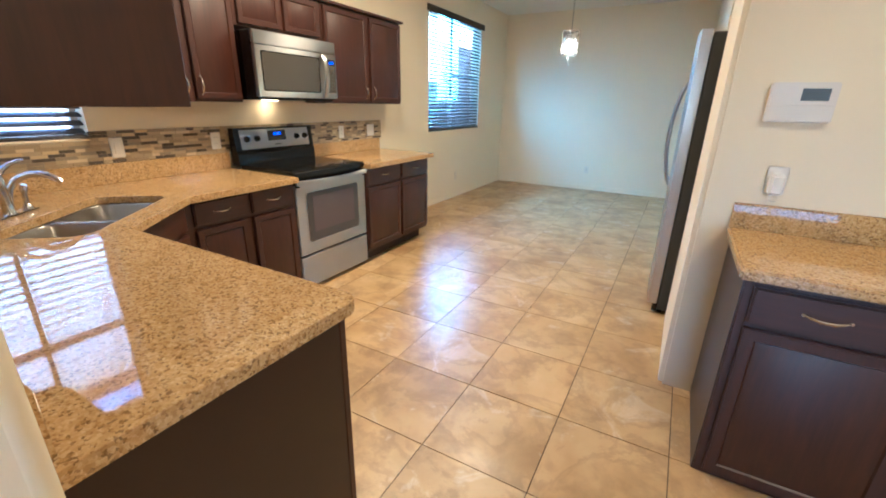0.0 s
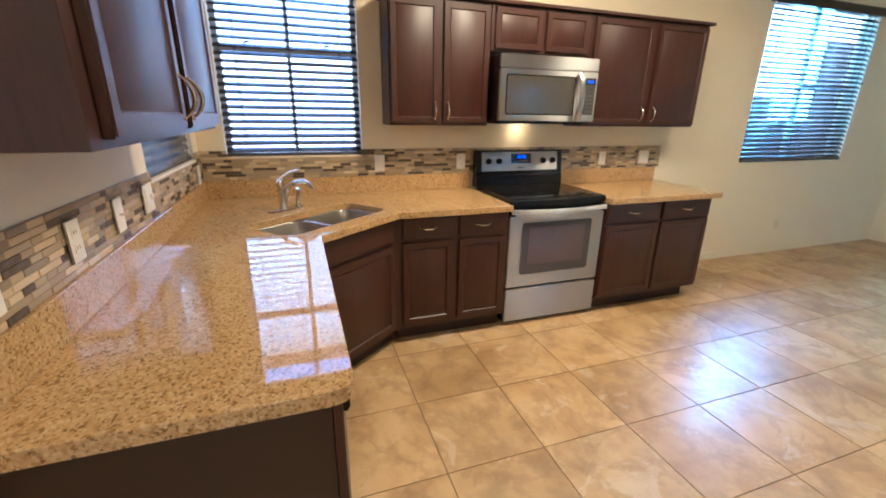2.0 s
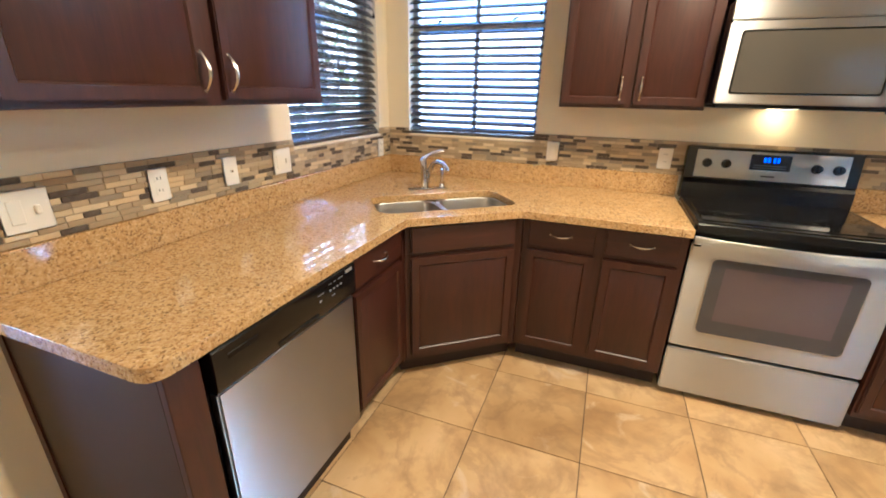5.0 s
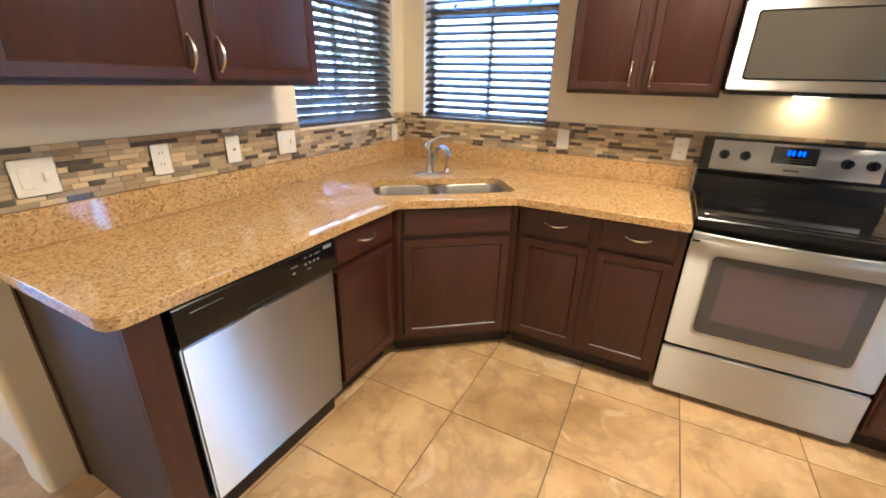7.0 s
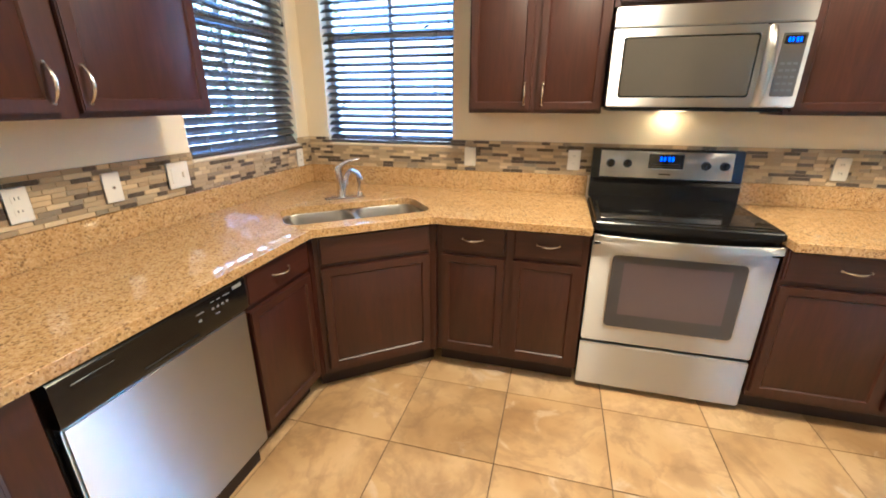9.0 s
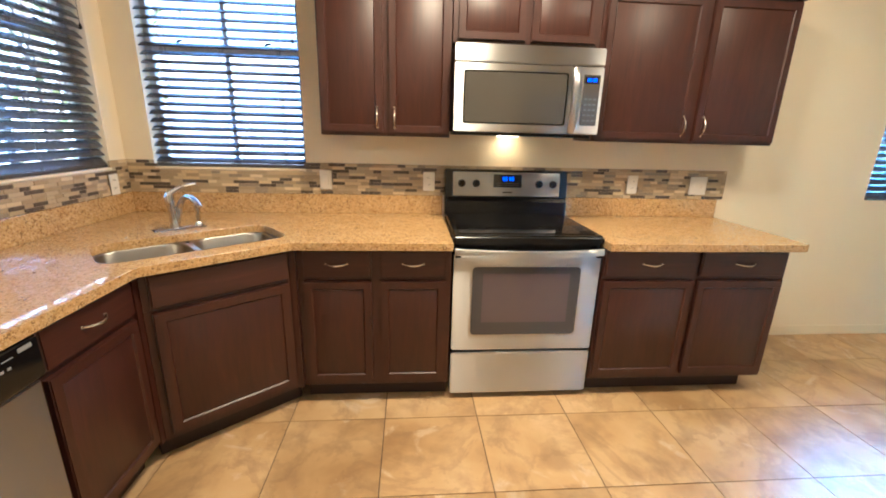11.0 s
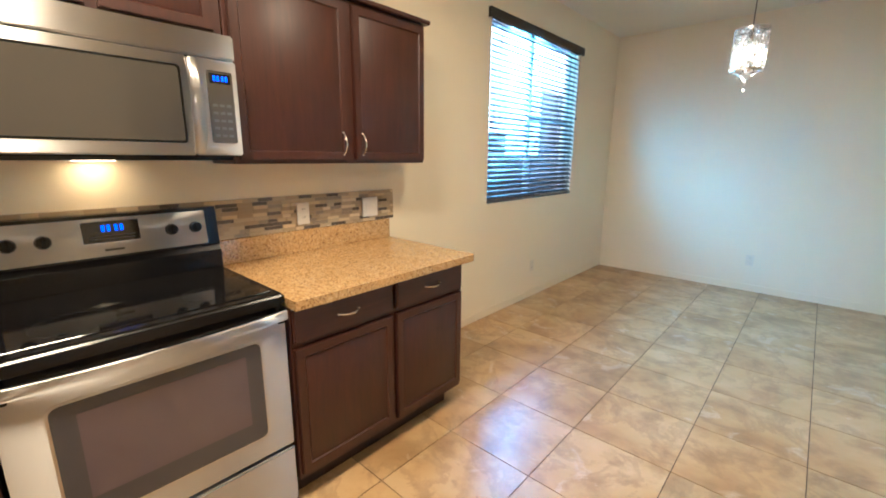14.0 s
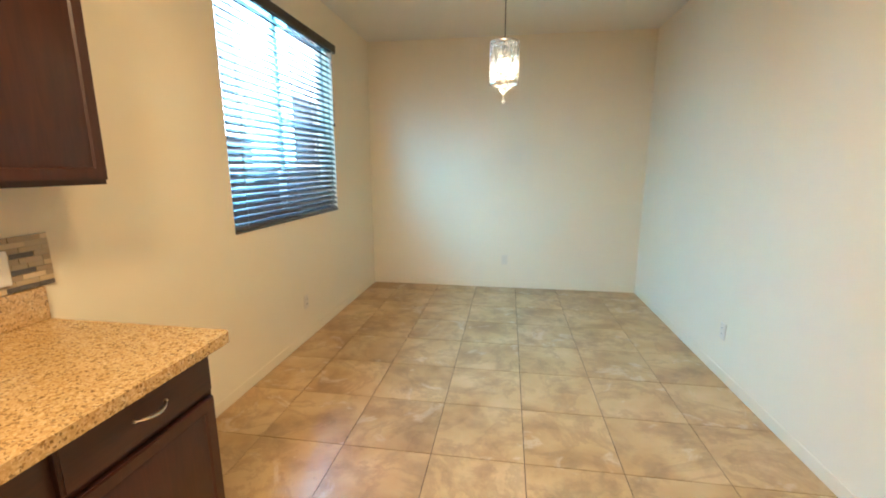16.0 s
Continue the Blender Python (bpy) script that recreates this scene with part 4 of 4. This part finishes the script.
# ---- refrigerator in its recess ----
fr = thing("refrigerator", pose(-0.305, 6.165, 0, 0, 0, -90), "tall stainless steel refrigerator standing in a wall recess", "refrigerator")
part("body", nbox(0.01, 0.950, 0.0, 0.78, 0.03, 1.790, bevel=0.006), M_FRIDGE_SIDE, fr, "charcoal cabinet sides")
for x0, x1, hx in ((0.008, 0.455, 0.415), (0.462, 0.952, 0.505)):
    bm = bmesh.new()
    rings = []
    for k in range(9):
        u = k / 8
        x = x0 + u * (x1 - x0)
        y = -0.060 - 0.022 * (1 - (2 * (x / 0.96) - 1) ** 2)
        rings.append([bm.verts.new(p) for p in ((x, -0.004, 0.075), (x, y, 0.075), (x, y, 1.805), (x, -0.004, 1.805))])
    for a, b in zip(rings, rings[1:]):
        for k in range(4):
            bm.faces.new((a[k], a[(k + 1) % 4], b[(k + 1) % 4], b[k]))
    bm.faces.new(rings[0][::-1])
    bm.faces.new(rings[-1])
    d = part("door", bm, M_STEELV, fr, "curved brushed steel door", 25)
    bm = bmesh.new()
    tube(bm, [(hx, -0.078 - 0.062 * math.sin(math.pi * k / 14) ** 0.6, 0.84 + 0.70 * k / 14) for k in range(15)], 0.012, 10)
    part("handle", bm, M_STEELV, d, "long bowed steel handle")
part("base_grille", nbox(0.01, 0.950, -0.03, 0.0, 0.02, 0.072, bevel=0.003), M_BLACKPL, fr)
for fx in (0.06, 0.90):
    part("foot", cyl(bmesh.new(), (fx, 0.02, 0.0), (fx, 0.02, 0.031), 0.018, 0.014, 12), M_BLACKPL, fr)

# ---- built-in desk ----
dk = thing("desk_cabinet", pose(-0.085, 3.795, 0), "dark cherry wood built-in desk cabinet with drawers", "cabinet")
part("body", nbox(0.0, 1.60, 0.02, 0.562, 0.0, 0.844, bevel=0.0015), M_WOOD, dk)
part("end_panel", nbox(-0.006, -0.0005, 0.022, 0.562, 0.0, 0.844), M_ENDPANEL, dk, "lighter laminate end panel")
for a in (0.028, 0.55, 1.07):
    d = part("drawer_front", slab(0.49, 0.135, 0.0195, a, 0.684), M_WOODH, dk)
    part("handle", pull(bmesh.new(), a + 0.245 if a > 0.03 else a + 0.20, 0.0, 0.756, 0.12, False, 0.026), M_NICKEL, d, "satin nickel arched pull")
    part("door", panel(0.49, 0.635, 0.0195, 0.055, a, 0.03), M_WOOD, dk)
wt = thing("desk_worktop", (0, 0, 0), "speckled golden granite desk top with a raised back edge", "worktop", "granite worktops")
part("slab", nbox(-0.112, 1.55, 3.764, 4.358, 0.845, 0.884, bevel=0.008, seg=3), M_GRANITE, wt)
part("splashback", nbox(-0.110, 1.55, 4.338, 4.358, 0.8845, 0.995, bevel=0.002), M_GRANITE, wt)

# alarm keypad on the desk wall
kp = thing("alarm_keypad", (-0.088, 4.3585, 1.332), "off-white alarm keypad with a grey display on the wall", "keypad")
part("case", nbox(0.0, 0.208, -0.036, 0.0, 0.0, 0.146, bevel=0.005, seg=2), M_PANEL, kp)
part("display", nbox(0.098, 0.182, -0.0375, -0.034, 0.080, 0.124), M_LCD, kp, "grey-green display")
part("flap", nbox(0.006, 0.202, -0.0385, -0.035, 0.004, 0.064, bevel=0.002), M_PANEL, kp)
for k in range(5):
    part("speaker_slot", nbox(0.022, 0.062, -0.0372, -0.034, 0.086 + k * 0.008, 0.089 + k * 0.008), M_PANEL, kp)

# ---- outlets and switches ----


def plate(m, kind, label, material=M_WHITEPL):
    """A wall plate: its front faces -y; the origin is its middle on the wall."""
    names = {"outlet": "wall_outlet", "switch": "light_switch", "double": "light_switch", "cable": "cable_outlet", "plug": "plug_in_freshener"}
    t = thing(names[kind], m, label, names[kind].split("_")[-1], "wall plates")
    w = 0.058 if kind == "double" else 0.036
    part("cover", nbox(-w, w, -0.006, 0.0, -0.058, 0.058, bevel=0.003, seg=2), material, t)
    if kind in ("outlet", "plug"):
        for z in (-0.021, 0.021):
            part("socket", rounded_plate(-0.016, 0.016, z - 0.014, z + 0.014, -0.0075, -0.004, 0.008, 4), material, t)
            for x in (-0.006, 0.006):
                part("slot", nbox(x - 0.001, x + 0.001, -0.0082, -0.006, z - 0.002, z + 0.007), M_BLACKPL, t)
    elif kind == "cable":
        part("jack", cyl(bmesh.new(), (0, -0.006, 0), (0, -0.014, 0), 0.005, 0.005, 10), M_CHROME, t)
    elif kind == "switch":
        part("rocker", nbox(-0.016, 0.016, -0.0095, -0.004, -0.033, 0.033, bevel=0.002), M_WHITEPL, t)
    else:
        part("rocker", nbox(-0.039, -0.007, -0.0095, -0.004, -0.033, 0.033, bevel=0.002), M_WHITEPL, t)
        part("toggle", nbox(0.018, 0.030, -0.016, -0.004, -0.012, 0.012, bevel=0.002), M_WHITEPL, t)
    return t


PW = WX + 0.0125
for y, k in ((3.442, "switch"), (4.066, "outlet"), (5.374, "outlet"), (5.822, "double")):
    plate(pose(PW, y, 1.090, 0, 0, 90), k, "white plastic wall plate set in the mosaic splashback")
PS = SY + 0.0125
for x, k in ((-1.215, "double"), (-1.588, "outlet"), (-1.895, "cable"), (-2.198, "double"), (-3.150, "outlet")):
    plate(pose(x, PS, 1.098 if x > -3 else 1.06, 0, 0, 180), k, "white plastic wall plate set in the mosaic splashback")
plate(pose(WX, 7.855, 0.325, 0, 0, 90), "outlet", "ivory plastic outlet low on the dining wall", M_PLATE)
plate(pose(-1.694, NY, 0.337, 0, 0, 0), "outlet", "ivory plastic outlet low on the dining end wall", M_PLATE)
plate(pose(EX, 7.697, 0.327, 0, 0, -90), "outlet", "ivory plastic outlet low on the dining side wall", M_PLATE)
plug = plate(pose(0.012, 4.3595, 1.10, 0, 0, 0), "plug", "white plug-in air freshener in an outlet above the desk")
part("freshener", nbox(-0.026, 0.026, -0.055, -0.007, -0.055, 0.03, bevel=0.01, seg=3), M_WHITEPL, plug, "rounded white plug-in body")
part("bottle", cyl(bmesh.new(), (0.0, -0.032, -0.05), (0.0, -0.032, -0.080), 0.016, 0.014, 14), M_PANE, plug, "clear bottle")

# ---- crystal pendant ----
PC = Vector((-1.727, 7.72, 0))
PZ0, PZ1, PR = 1.958, 2.205, 0.092
pd = thing("pendant_lamp", (PC.x, PC.y, CEIL), "small crystal drum pendant lamp with a hanging drop", "lamp")
dz = -CEIL
part("canopy", lathe(bmesh.new(), [(0.0, -0.030), (0.045, -0.026), (0.060, -0.006), (0.060, 0.0), (0.0, 0.0)]), M_CHROME, pd)
part("cord", cyl(bmesh.new(), (0, 0, -0.03), (0, 0, PZ1 + dz), 0.003, 0.003, 8), M_GREYPL, pd)
for z in (PZ1, PZ0):
    bm = bmesh.new()
    lathe(bm, [(PR - 0.004, z + dz - 0.007), (PR + 0.004, z + dz - 0.007), (PR + 0.004, z + dz + 0.007), (PR - 0.004, z + dz + 0.007), (PR - 0.004, z + dz - 0.007)], seg=36)
    part("ring", bm, M_CHROME, pd, "polished metal hoop")
for k in range(3):
    a = k * 2 * math.pi / 3
    part("spoke", tube(bmesh.new(), [(0, 0, PZ1 + dz), (PR * math.cos(a), PR * math.sin(a), PZ1 + dz)], 0.0025, 6), M_CHROME, pd)
bm = bmesh.new()
bmesh.ops.create_icosphere(bm, subdivisions=1, radius=0.0072)
for v in bm.verts:
    v.co.z *= 1.15
cme = mesh_of("crystal", bm, M_CRYSTAL, None)
rows_, cols_ = 11, 26
for r_ in range(rows_):
    for c_ in range(cols_):
        a = (c_ + 0.5 * (r_ % 2)) * 2 * math.pi / cols_
        o = new("crystal", cme)
        o.parent = pd
        o.location = (PR * math.cos(a), PR * math.sin(a), PZ0 + dz + 0.016 + r_ * (PZ1 - PZ0 - 0.032) / (rows_ - 1))
for k in range(20):
    turn = (1 if k % 2 else -1) * 0.55
    a = (k // 2) * 2 * math.pi / 10
    part("lattice_wire", tube(bmesh.new(), [((PR - 0.001) * math.cos(a + turn * u), (PR - 0.001) * math.sin(a + turn * u), PZ0 + dz + u * (PZ1 - PZ0)) for u in (0, 0.2, 0.4, 0.6, 0.8, 1.0)], 0.0022, 5), M_CHROME, pd)
part("lamp_holder", cyl(bmesh.new(), (0, 0, PZ1 + dz), (0, 0, PZ1 + dz - 0.07), 0.016, 0.016, 14), M_CHROME, pd)
bm = bmesh.new()
bmesh.ops.create_uvsphere(bm, u_segments=16, v_segments=10, radius=0.022, matrix=Matrix.Translation((0, 0, PZ1 + dz - 0.115)))
part("bulb", bm, M_BULB, pd, "glowing warm bulb", 60)
for k in range(3):
    a = k * 2 * math.pi / 3 + 0.4
    part("chain", tube(bmesh.new(), [(PR * math.cos(a), PR * math.sin(a), PZ0 + dz), (0.03 * math.cos(a), 0.03 * math.sin(a), PZ0 + dz - 0.03), (0, 0, PZ0 + dz - 0.07)], 0.003, 6), M_CRYSTAL, pd)
bm = bmesh.new()
lathe(bm, [(0.0, -0.128), (0.011, -0.115), (0.013, -0.108), (0.004, -0.096), (0.006, -0.088), (0.003, -0.078), (0.006, -0.068), (0.0, -0.060)], (0, 0, PZ0 + dz), 12)
part("drop", bm, M_CRYSTAL, pd, "clear crystal drop")
pl = bpy.data.lights.new("pendant_bulb", "POINT")
pl.energy, pl.color, pl.shadow_soft_size = 0.4, (1.0, 0.72, 0.40), 0.03
new("pendant_bulb", pl).matrix_world = pose(PC.x, PC.y, PZ1 - 0.155)

# ---- flush ceiling lights, all out of view ----
cl = None
# the first lights the kitchen; the second and third are added fill
for x, y, watts in ((-2.05, 4.30, 4.9), (-1.85, 5.75, 1.5), (0.9, 2.6, 2.3)):
    m = pose(x, y, CEIL)
    if cl is None:
        cl = thing("ceiling_light", m, "unseen round flush ceiling light with a frosted warm diffuser", "lamp", "ceiling lights")
        part("base_ring", lathe(bmesh.new(), [(0.235, 0.0), (0.245, -0.010), (0.245, -0.034), (0.233, -0.036)], seg=40), M_NICKEL, cl)
        part("diffuser", lathe(bmesh.new(), [(0.232, -0.030), (0.215, -0.052), (0.160, -0.072), (0.075, -0.083), (0.0, -0.085)], seg=40), M_CANLIGHT, cl, "frosted glowing bowl", 60)
    else:
        copy_thing(cl, m)
    data = bpy.data.lights.new("ceiling_light_glow", "AREA")
    data.shape, data.size, data.energy, data.color = "DISK", 0.42, watts, WARM
    new("ceiling_light_glow", data).matrix_world = pose(x, y, CEIL - 0.09)

# ---- mosaic splashback ----


def mosaic_panel(name, m, length, z0, z1, gaps, near, label):
    """Rows of small stone and glass strips; local x along the wall, -y to the room. gaps: stretches (x0, x1, z) cut off above z."""
    t = thing(name, m, label, "splashback", "", "structure")
    rows = 10
    rh = (z1 - z0) / rows
    bm = bmesh.new()
    cuts = sorted({0.0, length, *[g[0] for g in gaps], *[g[1] for g in gaps]})
    for a, b in zip(cuts, cuts[1:]):
        top = min([z1] + [g[2] for g in gaps if g[0] <= a and b <= g[1]])
        box(bm, a, b, -0.006, 0.0, z0, top)
    part("grout_bed", bm, M_MGROUT, t, "sand-coloured grout", None)
    rest = bmesh.new()
    cache = {}
    rnd = random.Random(len(name) + 3)
    made = 0
    for r in range(rows):
        x = -rnd.choice((0.0, 0.02, 0.045, 0.07))
        zc = z0 + (r + 0.5) * rh
        while x < length:
            w = rnd.choice((0.048, 0.073, 0.073, 0.098))
            a, b = max(x, 0.001), min(x + w, length - 0.001)
            x += w
            if b - a < 0.012:
                continue
            if any(g[0] < (a + b) / 2 < g[1] and zc + rh * 0.4 > g[2] for g in gaps):
                continue
            th = rnd.choice((0.0085, 0.0095, 0.0105))
            if near[0] < (a + b) / 2 < near[1] and made < 300:
                key = (round(b - a, 4), th)
                if key not in cache:
                    h = rh - 0.0016
                    cache[key] = mesh_of("strip", nbox(-(b - a) / 2 + 0.001, (b - a) / 2 - 0.001, -th, -0.004, -h / 2, h / 2, bevel=0.0012), M_MOSAIC, None)
                o = new("strip", cache[key])
                o.parent = t
                o.location = ((a + b) / 2, 0, zc)
                made += 1
            else:
                vs = [rest.verts.new(p) for p in [(q, yy, zz) for yy in (-0.004, -th) for q, zz in ((a + 0.001, zc - rh / 2 + 0.0011), (b - 0.001, zc - rh / 2 + 0.0011), (b - 0.001, zc + rh / 2 - 0.0011), (a + 0.001, zc + rh / 2 - 0.0011))]]
                for f in ((4, 5, 6, 7), (0, 1, 5, 4), (1, 2, 6, 5), (2, 3, 7, 6), (3, 0, 4, 7)):
                    rest.faces.new([vs[k] for k in f])
    ob = part("strip_field", rest, M_MOSAIC, t, "", None)
    tagged(ob, "", "", "", "stuff")
    return t


ZT = 1.188
mosaic_panel("splashback_tiles_west", pose(WX, SY + 0.011, 0, 0, 0, 90), 6.015 - SY - 0.011, SPL + 0.001, ZT, [(W2[0] - SY - 0.011, W2[1] - SY - 0.011, 1.137)], (0.9, 2.0), "grey, brown and cream strip mosaic above the granite")
mosaic_panel("splashback_tiles_south", pose(-1.055, SY, 0, 0, 0, 180), -1.055 - WX, SPL + 0.001, ZT, [(-1.055 - W1[1], -1.055 - W1[0], 1.137)], (0.0, 1.75), "grey, brown and cream strip mosaic above the granite")

# ---- floor tiles ----
TP = 0.4632
TX, TY = -2.022, 3.366
shape = {}


def tile_mesh(w, d):
    key = (round(w, 3), round(d, 3))
    if key not in shape:
        shape[key] = mesh_of("tile", nbox(-w / 2, w / 2, -d / 2, d / 2, -0.010, 0.0), M_TILE, None)
    return shape[key]


far = bmesh.new()
rnd = random.Random(5)
gx = [TX + TP * k for k in range(-3, 12)]
gy = [TY + TP * k for k in range(-13, 14)]
for x0 in gx:
    for y0 in gy:
        x1, y1 = x0 + TP, y0 + TP
        a, b = max(x0 + 0.0022, WX + 0.001), min(x1 - 0.0022, 3.0)
        c, d = max(y0 + 0.0022, -2.39), min(y1 - 0.0022, NY - 0.001)
        if b - a < 0.03 or d - c < 0.03:
            continue
        if c < 1.7 or a > 0.75 or (b < -1.0 and d < 2.1):
            if b < -1.1 and d < 2.1:
                continue
            box(far, a, b, c, d, -0.010, 0.0)
            continue
        o = new("tile", tile_mesh(b - a, d - c))
        o.parent = floor
        o.location = ((a + b) / 2, (c + d) / 2, rnd.uniform(-0.0002, 0.0002))
o = part("tile_field", far, M_TILE, floor, "", None)
tagged(o, "", "", "", "stuff")
